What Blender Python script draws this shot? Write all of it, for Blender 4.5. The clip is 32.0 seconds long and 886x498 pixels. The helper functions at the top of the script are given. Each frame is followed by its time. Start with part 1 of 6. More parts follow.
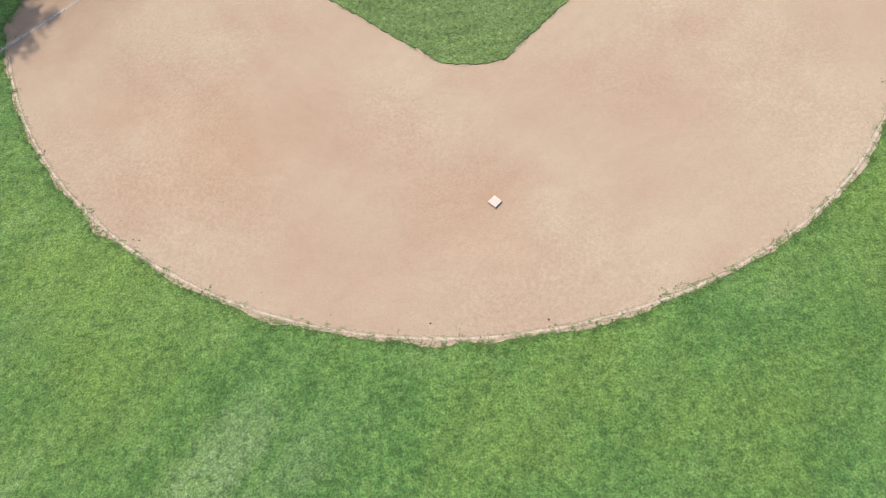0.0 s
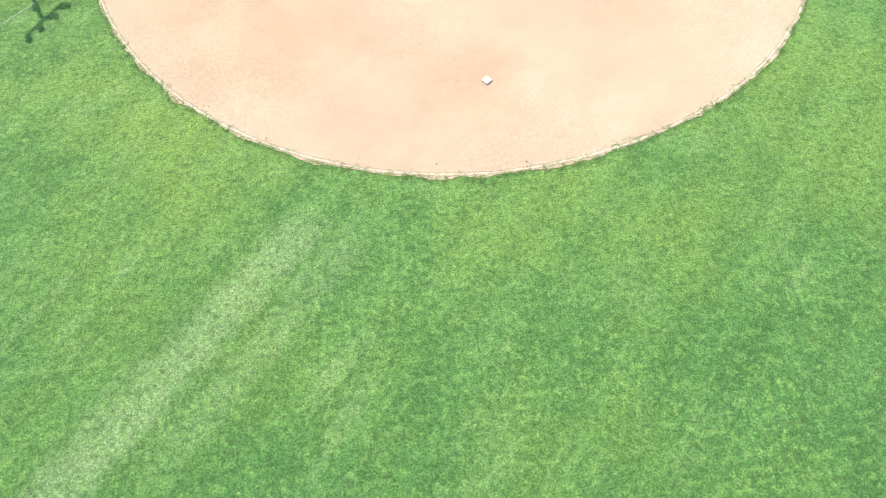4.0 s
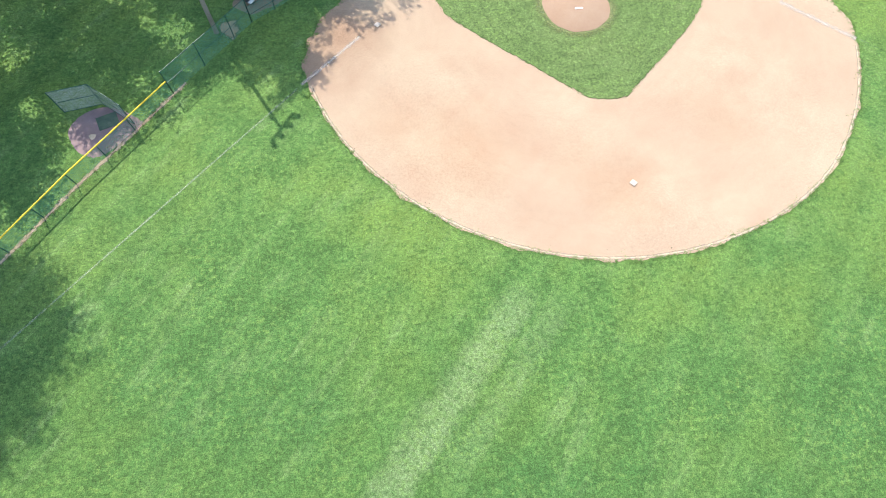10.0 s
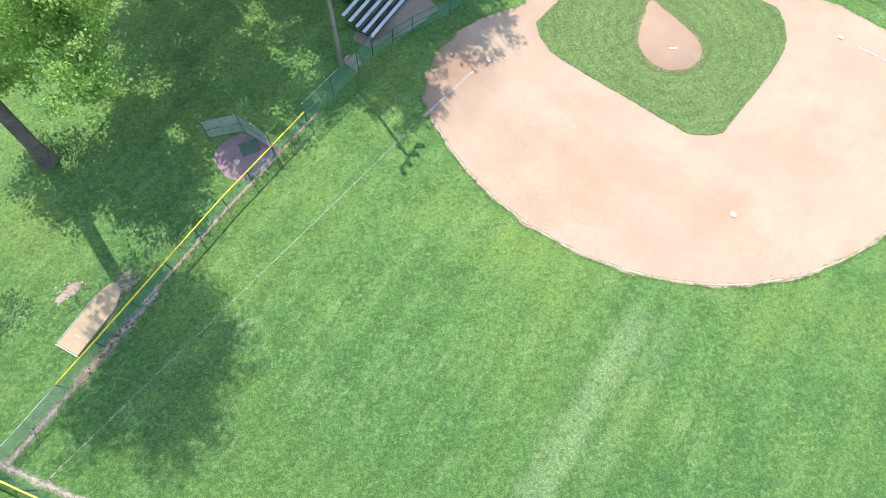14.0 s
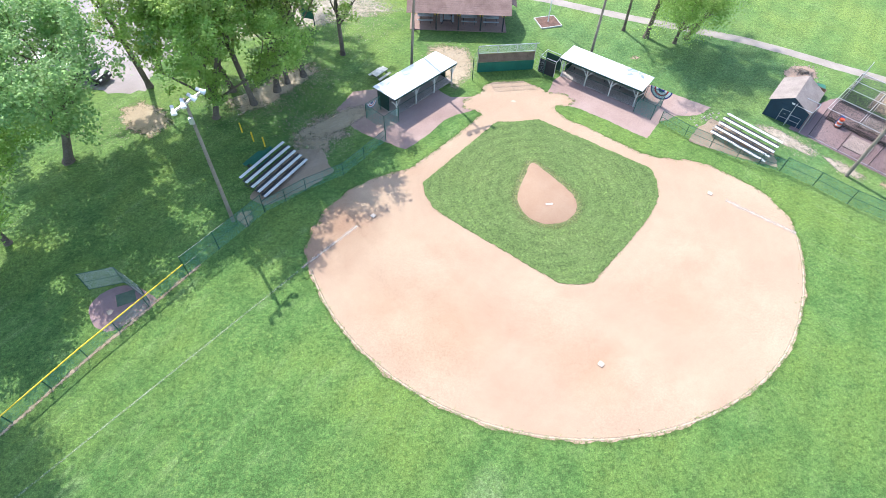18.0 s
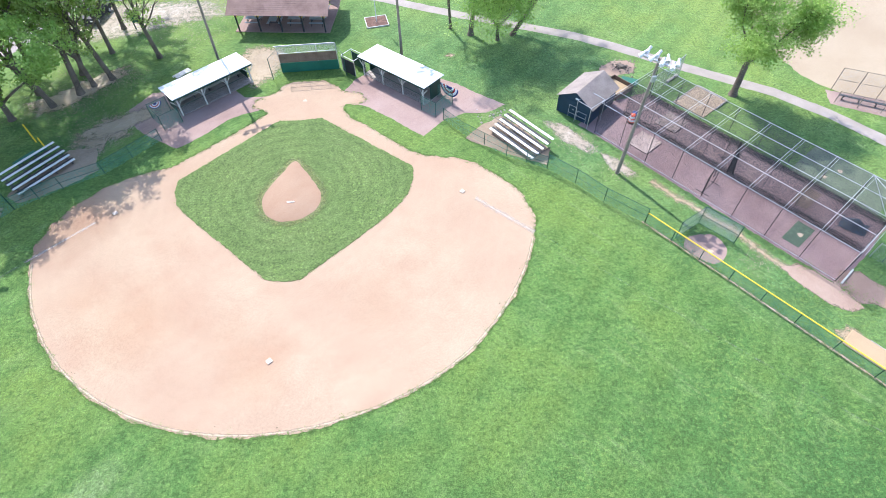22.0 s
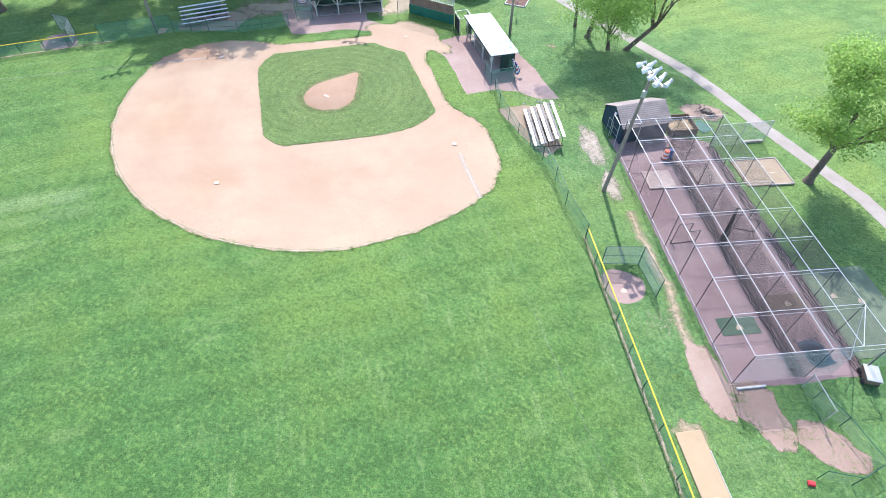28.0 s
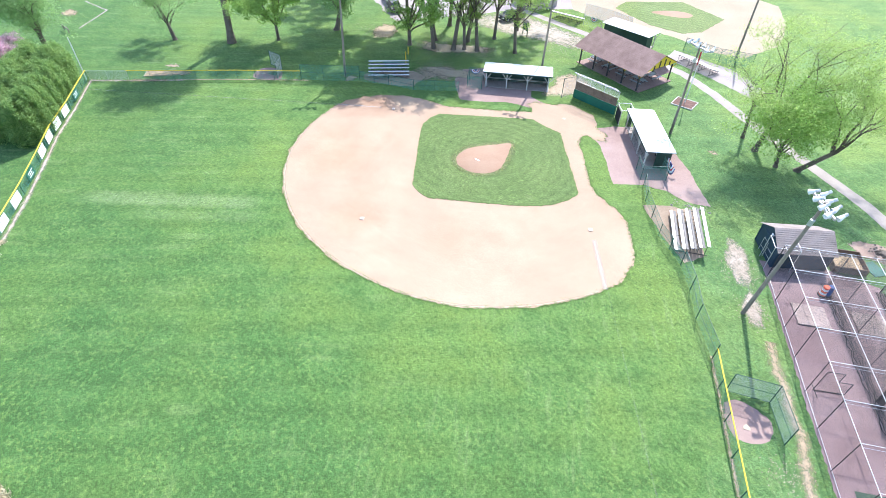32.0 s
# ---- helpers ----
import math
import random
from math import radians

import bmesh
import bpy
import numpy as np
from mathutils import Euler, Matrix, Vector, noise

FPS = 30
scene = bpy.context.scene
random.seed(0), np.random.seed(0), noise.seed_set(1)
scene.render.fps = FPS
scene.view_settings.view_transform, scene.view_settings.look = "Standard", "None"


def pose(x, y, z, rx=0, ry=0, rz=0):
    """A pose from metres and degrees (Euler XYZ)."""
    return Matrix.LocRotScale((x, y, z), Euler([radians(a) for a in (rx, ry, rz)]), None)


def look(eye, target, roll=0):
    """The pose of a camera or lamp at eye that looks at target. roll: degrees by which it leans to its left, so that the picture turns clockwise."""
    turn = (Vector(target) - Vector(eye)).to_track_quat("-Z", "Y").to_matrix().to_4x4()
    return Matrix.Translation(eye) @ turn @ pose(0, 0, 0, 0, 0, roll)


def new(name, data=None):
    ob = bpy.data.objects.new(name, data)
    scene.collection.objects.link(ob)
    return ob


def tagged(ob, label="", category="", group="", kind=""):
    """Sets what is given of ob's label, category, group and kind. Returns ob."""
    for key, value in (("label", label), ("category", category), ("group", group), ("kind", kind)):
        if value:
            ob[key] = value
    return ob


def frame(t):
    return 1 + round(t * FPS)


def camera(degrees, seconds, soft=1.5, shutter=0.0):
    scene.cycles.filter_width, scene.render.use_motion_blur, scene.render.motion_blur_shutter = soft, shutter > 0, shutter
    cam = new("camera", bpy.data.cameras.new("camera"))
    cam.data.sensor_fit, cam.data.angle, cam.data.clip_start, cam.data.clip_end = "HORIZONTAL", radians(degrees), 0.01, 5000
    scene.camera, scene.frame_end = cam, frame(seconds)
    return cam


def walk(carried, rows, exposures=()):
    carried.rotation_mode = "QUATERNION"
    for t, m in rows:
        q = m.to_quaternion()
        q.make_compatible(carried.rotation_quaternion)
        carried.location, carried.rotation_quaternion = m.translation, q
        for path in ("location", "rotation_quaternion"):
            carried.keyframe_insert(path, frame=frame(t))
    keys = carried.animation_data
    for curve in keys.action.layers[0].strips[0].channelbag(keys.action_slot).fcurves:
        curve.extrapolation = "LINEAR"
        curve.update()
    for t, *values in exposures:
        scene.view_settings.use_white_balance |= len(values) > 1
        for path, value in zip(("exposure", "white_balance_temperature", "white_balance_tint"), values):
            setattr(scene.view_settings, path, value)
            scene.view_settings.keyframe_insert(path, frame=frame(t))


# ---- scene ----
cam = camera(79.5, 32.0, 0.8)
PATH = [
    (0, (2.343, 39.601, 17.606), (2.302, 38.795, 15.776), -4.1),
    (0.5, (2.826, 43.165, 17.72), (2.781, 42.342, 15.898), -3.5),
    (1, (3.128, 45.859, 17.837), (3.082, 45.016, 16.024), -3.2),
    (1.5, (3.227, 47.165, 17.957), (3.189, 46.322, 16.143), -3.4),
    (2, (3.335, 47.67, 17.899), (3.291, 46.828, 16.086), -3.2),
    (2.5, (3.365, 47.755, 17.753), (3.317, 46.909, 15.942), -3.1),
    (4.5, (3.43, 47.199, 21.916), (3.379, 46.428, 20.071), -2.8),
    (5, (3.2, 46.986, 23.726), (3.159, 46.224, 21.878), -3.5),
    (5.5, (3.001, 46.758, 25.639), (2.964, 46.003, 23.787), -3.9),
    (6, (3.05, 46.42, 27.64), (3.004, 45.676, 25.783), -3.1),
    (6.5, (3.235, 46.384, 29.241), (3.181, 45.635, 27.388), -2.5),
    (7, (3.771, 46.467, 29.931), (3.691, 45.708, 28.082), -0.7),
    (7.5, (3.983, 46.536, 30.129), (3.894, 45.776, 28.281), -0.2),
    (8, (4.604, 46.601, 30.119), (4.509, 45.839, 28.272), 0.1),
    (8.5, (5.96, 46.479, 30.159), (5.854, 45.72, 28.311), 0.9),
    (9, (8.087, 46.193, 30.09), (7.97, 45.437, 28.242), 1.6),
    (9.5, (11.398, 45.904, 29.845), (11.251, 45.143, 28.001), 3.4),
    (10, (15.307, 45.418, 29.681), (15.141, 44.661, 27.837), 4.8),
    (10.5, (19.372, 44.967, 29.413), (19.178, 44.207, 27.574), 6.6),
    (11, (22.158, 44.741, 29.278), (21.945, 43.981, 27.44), 7.9),
    (11.5, (23.77, 44.716, 29.07), (23.552, 43.951, 27.235), 8.4),
    (12, (24.181, 44.495, 29.624), (23.963, 43.735, 27.787), 8.8),
    (12.5, (24.206, 44.284, 31.07), (23.993, 43.527, 29.231), 8.8),
    (13, (24.17, 44.005, 32.448), (23.965, 43.254, 30.605), 8.6),
    (13.5, (24.112, 43.929, 32.796), (23.914, 43.174, 30.954), 8.1),
    (15.5, (19.606, 45.119, 32.460), (19.497, 44.489, 30.565), 3.7),
    (16, (17.907, 45.243, 32.760), (17.787, 44.697, 30.840), 6.0),
    (16.5, (16.1, 45.009, 33.384), (15.936, 44.279, 31.529), 6.4),
    (17, (13.995, 44.963, 33.69), (13.84, 44.04, 31.922), 3.7),
    (17.5, (13.773, 45.024, 33.788), (13.589, 43.909, 32.138), 3.3),
    (18, (13.682, 45.049, 33.745), (13.488, 43.836, 32.167), 3.0),
    (18.5, (13.661, 45.088, 33.723), (13.468, 43.874, 32.145), 2.9),
    (19, (12.786, 45.169, 33.717), (12.599, 43.954, 32.139), 2.8),
    (19.5, (11.06, 45.321, 33.9), (10.878, 44.111, 32.317), 2.7),
    (20, (8.076, 45.674, 33.991), (7.909, 44.463, 32.408), 2.1),
    (20.5, (3.846, 46.065, 34.435), (3.713, 44.86, 32.845), 0.9),
    (21, (-0.877, 46.647, 34.364), (-0.983, 45.434, 32.777), -0.1),
    (21.5, (-6.066, 47.222, 33.857), (-6.146, 45.994, 32.281), -0.9),
    (22, (-11.671, 47.734, 33.409), (-11.725, 46.494, 31.84), -1.8),
    (22.5, (-17.729, 48.153, 32.676), (-17.757, 46.902, 31.116), -2.6),
    (23, (-23.451, 48.449, 32.083), (-23.458, 47.191, 30.528), -3.5),
    (23.5, (-28.441, 48.753, 32.015), (-28.439, 47.491, 30.463), -4.3),
    (24, (-31.958, 48.853, 31.924), (-31.974, 47.592, 30.373), -4.6),
    (24.5, (-34.275, 48.953, 31.794), (-34.308, 47.688, 30.245), -4.6),
    (26.5, (-34.847, 48.657, 30.515), (-34.562, 47.388, 28.997), -3.2),
    (27, (-34.669, 49.022, 31.07), (-34.182, 47.816, 29.551), -1.9),
    (27.5, (-34.738, 49.285, 30.965), (-34.221, 48.085, 29.45), -1.5),
    (28, (-34.290, 49.579, 30.782), (-33.619, 48.452, 29.272), 0.2),
    (28.5, (-33.823, 50.130, 31.011), (-32.962, 49.146, 29.496), 2.2),
    (29, (-33.878, 50.151, 30.762), (-32.964, 49.21, 29.253), 2.5),
    (29.5, (-33.976, 50.34, 30.587), (-33.041, 49.416, 29.079), 2.6),
    (30, (-33.971, 50.631, 30.271), (-33.148, 49.816, 28.64), 3.3),
    (30.5, (-33.888, 50.374, 30.284), (-33.04, 49.554, 28.668), 3.2),
    (31, (-34.085, 50.048, 30.474), (-33.089, 49.134, 29.0), 2.1),
    (31.5, (-33.931, 50.256, 31.161), (-32.832, 49.259, 29.819), 1.6),
    (32, (-33.891, 50.172, 31.437), (-32.79, 49.186, 30.09), 1.3),
]
walk(cam, [(t, look(eye, target, roll)) for t, eye, target, roll in PATH], [(0, 0.86, 6900, 11), (0.5, 0.96, 6780, 9), (1, 1.17, 6650, 6), (2, 1.43, 6650, 3), (4.5, 1.49, 6800, 4), (6, 1.49, 6800, 5), (10, 1.47, 6650, 8), (13, 1.53, 6400, 10), (17, 1.53, 6320, 12), (21, 1.5, 6200, 14), (24, 1.42, 6080, 15), (28, 1.47, 6100, 14), (32, 1.64, 6100, 14)])

# ---- sky and sun ----
SUN_DIR = Vector((0.43 * 0.669, -0.903 * 0.669, 0.743))
world = bpy.data.worlds.new("sky")
scene.world = world
world.use_nodes = True
sky = world.node_tree.nodes.new("ShaderNodeTexSky")
sky.sky_type = "NISHITA"
sky.sun_disc = False
sky.sun_elevation = radians(48)
sky.sun_rotation = math.atan2(0.43, -0.903)
world.node_tree.nodes["Background"].inputs["Strength"].default_value = 0.15
world.node_tree.links.new(sky.outputs[0], world.node_tree.nodes["Background"].inputs["Color"])
sun = new("sun", bpy.data.lights.new("sun", "SUN"))
sun.data.energy = 2.62
sun.data.angle = radians(0.6)
sun.data.color = (1.0, 0.96, 0.9)
sun.matrix_world = look(SUN_DIR * 90, (0, 0, 0))

# ---- materials ----
def ramp(nt, fac, stops):
    r = nt.nodes.new("ShaderNodeValToRGB")
    e = r.color_ramp.elements
    while len(e) < len(stops):
        e.new(0.5)
    for k, (p, c) in zip(e, stops):
        k.position, k.color = p, (*c, 1)
    nt.links.new(fac, r.inputs[0])
    return r.outputs[0]


def tex_noise(nt, vec, scale, detail=4, rough=0.6, stretch=None):
    n = nt.nodes.new("ShaderNodeTexNoise")
    n.inputs["Scale"].default_value = scale
    n.inputs["Detail"].default_value = detail
    n.inputs["Roughness"].default_value = rough
    if stretch:
        m = nt.nodes.new("ShaderNodeMapping")
        m.vector_type = "TEXTURE"
        m.inputs["Rotation"].default_value = (0, 0, radians(stretch[0]))
        m.inputs["Scale"].default_value = (1 / stretch[1], 1 / stretch[2], 1)
        nt.links.new(vec, m.inputs[0])
        vec = m.outputs[0]
    nt.links.new(vec, n.inputs["Vector"])
    return n.outputs["Fac"]


def mixc(nt, a, b, fac, mode="MIX"):
    m = nt.nodes.new("ShaderNodeMix")
    m.data_type, m.blend_type = "RGBA", mode
    for socket, v in ((m.inputs[0], fac), (m.inputs[6], a), (m.inputs[7], b)):
        if isinstance(v, (int, float)):
            socket.default_value = v
        elif isinstance(v, tuple):
            socket.default_value = (*v, 1)
        else:
            nt.links.new(v, socket)
    return m.outputs[2]


def math_node(nt, op, a, b=0.0, c=0.0, clamp=False):
    m = nt.nodes.new("ShaderNodeMath")
    m.operation, m.use_clamp = op, clamp
    for socket, v in zip(m.inputs, (a, b, c)):
        if isinstance(v, (int, float)):
            socket.default_value = v
        else:
            nt.links.new(v, socket)
    return m.outputs[0]


def blank(name):
    m = bpy.data.materials.new(name)
    m.use_nodes = True
    nt = m.node_tree
    bsdf = nt.nodes["Principled BSDF"]
    pos = nt.nodes.new("ShaderNodeNewGeometry").outputs["Position"]
    return m, nt, bsdf, pos


def bump(nt, bsdf, height, strength, dist):
    b = nt.nodes.new("ShaderNodeBump")
    b.inputs["Strength"].default_value, b.inputs["Distance"].default_value = strength, dist
    nt.links.new(height, b.inputs["Height"])
    nt.links.new(b.outputs[0], bsdf.inputs["Normal"])


def surface(name, dark, light, fine=30.0, coarse=1.2, rough=0.7, metal=0.0, relief=0.25, dist=0.01, spec=0.4, vary=0.0):
    """A material that varies at two scales between a dark and a light colour, with fine relief."""
    m, nt, bsdf, pos = blank(name)
    n1, n2 = tex_noise(nt, pos, fine, 3), tex_noise(nt, pos, coarse, 4)
    f = math_node(nt, "ADD", math_node(nt, "MULTIPLY", n1, 0.5), math_node(nt, "MULTIPLY", n2, 0.5))
    c = ramp(nt, f, [(0.36, dark), (0.64, light)])
    if vary:
        info = nt.nodes.new("ShaderNodeObjectInfo")
        v = math_node(nt, "MULTIPLY_ADD", info.outputs["Random"], vary, 1 - vary / 2)
        hsv = nt.nodes.new("ShaderNodeHueSaturation")
        nt.links.new(c, hsv.inputs["Color"]), nt.links.new(v, hsv.inputs["Value"])
        c = hsv.outputs[0]
    nt.links.new(c, bsdf.inputs["Base Color"])
    nt.links.new(math_node(nt, "MULTIPLY_ADD", n1, 0.2, rough - 0.1), bsdf.inputs["Roughness"])
    bsdf.inputs["Metallic"].default_value = metal
    bsdf.inputs["Specular IOR Level"].default_value = spec
    bump(nt, bsdf, n1, relief, dist)
    return m


def contrast(nt, fac, lo, hi, out_lo, out_hi):
    """Stretch a noise value from lo..hi to out_lo..out_hi."""
    m = nt.nodes.new("ShaderNodeMapRange")
    for k, v in zip((1, 2, 3, 4), (lo, hi, out_lo, out_hi)):
        m.inputs[k].default_value = v
    nt.links.new(fac, m.inputs[0])
    return m.outputs[0]


def local_xy(nt, pos, x, y, deg):
    """Metres along and across a line that starts at x, y and runs at deg."""
    m = nt.nodes.new("ShaderNodeMapping")
    m.vector_type = "TEXTURE"
    m.inputs["Location"].default_value, m.inputs["Rotation"].default_value = (x, y, 0), (0, 0, radians(deg))
    nt.links.new(pos, m.inputs[0])
    sep = nt.nodes.new("ShaderNodeSeparateXYZ")
    nt.links.new(m.outputs[0], sep.inputs[0])
    return sep.outputs[0], sep.outputs[1]


def lawn(name, tones, pale, scalped=(), rings=None):
    """Mown grass: blade-scale grain, clumps, broad patches, mower stripes and scalped, pale strips."""
    m, nt, bsdf, pos = blank(name)
    blade = tex_noise(nt, pos, 13.0, 3, 0.75)
    tuft = tex_noise(nt, pos, 5.0, 3, 0.65)
    clump = tex_noise(nt, pos, 1.1, 5, 0.68)
    patch = tex_noise(nt, pos, 0.33, 4, 0.6)
    wide = tex_noise(nt, pos, 0.1, 4, 0.6)
    f = math_node(nt, "ADD", math_node(nt, "MULTIPLY", clump, 0.48), math_node(nt, "MULTIPLY", patch, 0.52))
    c = ramp(nt, f, [(0.36, tones[0]), (0.46, tones[1]), (0.54, tones[2]), (0.64, tones[3])])
    c = mixc(nt, c, tones[4], contrast(nt, wide, 0.44, 0.62, 0.0, 0.7))
    # darker, deeper green towards the outfield and out to both sides
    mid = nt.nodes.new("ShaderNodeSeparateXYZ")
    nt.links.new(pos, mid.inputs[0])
    outer_tone = contrast(nt, math_node(nt, "MULTIPLY_ADD", patch, 14.0, math_node(nt, "MULTIPLY_ADD", math_node(nt, "ABSOLUTE", mid.outputs[0]), 0.3, mid.outputs[1])), 43, 59, 0.0, 1.0)
    c = mixc(nt, c, mixc(nt, c, (0.7, 0.82, 0.86), 1.0, "MULTIPLY"), outer_tone)
    c = mixc(nt, c, (0.052, 0.122, 0.032), math_node(nt, "MULTIPLY", outer_tone, 0.38))
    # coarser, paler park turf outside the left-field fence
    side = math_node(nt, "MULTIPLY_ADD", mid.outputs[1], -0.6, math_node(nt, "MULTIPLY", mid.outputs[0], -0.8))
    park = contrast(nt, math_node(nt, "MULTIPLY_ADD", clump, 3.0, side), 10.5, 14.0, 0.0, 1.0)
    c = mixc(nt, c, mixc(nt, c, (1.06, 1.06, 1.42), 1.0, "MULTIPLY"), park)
    # rougher, yellower meadow past the footpath
    meadow = math_node(nt, "MAXIMUM", contrast(nt, math_node(nt, "MULTIPLY_ADD", patch, 5.0, side), 30, 40, 0.0, 1.0), contrast(nt, math_node(nt, "MULTIPLY_ADD", patch, 6.0, math_node(nt, "MULTIPLY", mid.outputs[1], -1.0)), 14, 24, 0.0, 1.0))
    c = mixc(nt, c, mixc(nt, c, (1.3, 1.16, 0.92), 1.0, "MULTIPLY"), meadow)
    u, v = local_xy(nt, pos, 0, 0, pale[0])
    w = tex_noise(nt, pos, 1.0, 4, 0.65, (pale[0], 0.1, 0.9))
    stripe = math_node(nt, "SINE", math_node(nt, "MULTIPLY_ADD", w, 3.4, math_node(nt, "MULTIPLY", v, 6.283 / pale[2])))
    c = mixc(nt, c, contrast(nt, stripe, -1, 1, 1 - pale[3], 1 + pale[3]), 1.0, "MULTIPLY")
    if rings:
        gap = nt.nodes.new("ShaderNodeVectorMath")
        gap.operation = "DISTANCE"
        nt.links.new(pos, gap.inputs[0])
        gap.inputs[1].default_value = (rings[0], rings[1], 0)
        turn = math_node(nt, "SINE", math_node(nt, "MULTIPLY_ADD", clump, 0.9, math_node(nt, "MULTIPLY", gap.outputs["Value"], 6.283 / rings[2])))
        c = mixc(nt, c, contrast(nt, turn, -1, 1, 0.91, 1.09), 1.0, "MULTIPLY")
    dry = math_node(nt, "MULTIPLY", contrast(nt, w, 0.54, 0.7, 0.0, 1.0), contrast(nt, patch, 0.46, 0.62, 0.0, 0.4))
    east = nt.nodes.new("ShaderNodeSeparateXYZ")
    nt.links.new(pos, east.inputs[0])
    bars = tex_noise(nt, pos, 1.0, 3, 0.6, (pale[0], 0.12, 1.2))
    dry = math_node(nt, "MAXIMUM", dry, math_node(nt, "MULTIPLY", contrast(nt, bars, 0.52, 0.66, 0.0, 0.5), math_node(nt, "MULTIPLY", contrast(nt, patch, 0.45, 0.6, 0.0, 1.0), contrast(nt, east.outputs[0], -8, 8, 0.1, 1.0))))
    across = tex_noise(nt, pos, 1.0, 3, 0.6, (pale[0] + 82, 0.22, 2.0))
    dry2 = math_node(nt, "MULTIPLY", contrast(nt, across, 0.54, 0.68, 0.0, 0.55), math_node(nt, "MULTIPLY", contrast(nt, patch, 0.43, 0.58, 0.0, 1.0), contrast(nt, east.outputs[0], -8, -22, 0.05, 1.0)))
    c = mixc(nt, c, pale[1], math_node(nt, "MAXIMUM", dry, dry2))
    for x, y, deg, length, half, amount in scalped:
        u, v = local_xy(nt, pos, x, y, deg)
        wob = math_node(nt, "MULTIPLY_ADD", clump, 1.6, -0.8)
        side = contrast(nt, math_node(nt, "ABSOLUTE", math_node(nt, "ADD", v, wob)), half * 0.6, half * 1.3, 1.0, 0.0)
        ends = math_node(nt, "MULTIPLY", contrast(nt, u, -0.8, 0.9, 0, 1), contrast(nt, u, length - 3, length + 1, 1, 0))
        q = math_node(nt, "MULTIPLY", math_node(nt, "MULTIPLY", side, ends), contrast(nt, tex_noise(nt, pos, 1.0, 4, 0.7, (deg + 88, 0.5, 3.0)), 0.32, 0.66, 0.25 * amount, amount))
        c = mixc(nt, c, (0.3, 0.345, 0.185), q)
    spot = tex_noise(nt, pos, 2.4, 3, 0.6)
    c = mixc(nt, c, tones[3], contrast(nt, spot, 0.52, 0.62, 0.0, 0.55))
    c = mixc(nt, c, tones[0], contrast(nt, spot, 0.48, 0.38, 0.0, 0.55))
    clover = math_node(nt, "MULTIPLY", contrast(nt, tex_noise(nt, pos, 3.4, 3, 0.6), 0.54, 0.6, 0, 1), contrast(nt, tex_noise(nt, pos, 0.21, 3, 0.55), 0.46, 0.6, 0, 0.45))
    c = mixc(nt, c, (0.16, 0.25, 0.06), clover)
    c = mixc(nt, c, contrast(nt, blade, 0.34, 0.66, 0.56, 1.44), 1.0, "MULTIPLY")
    c = mixc(nt, c, contrast(nt, tuft, 0.34, 0.66, 0.73, 1.27), 1.0, "MULTIPLY")
    nt.links.new(c, bsdf.inputs["Base Color"])
    bsdf.inputs["Roughness"].default_value = 0.85
    bsdf.inputs["Specular IOR Level"].default_value = 0.2
    h = math_node(nt, "ADD", math_node(nt, "MULTIPLY", blade, 0.7), math_node(nt, "MULTIPLY", tuft, 0.8))
    bump(nt, bsdf, h, 0.85, 0.07)
    return m


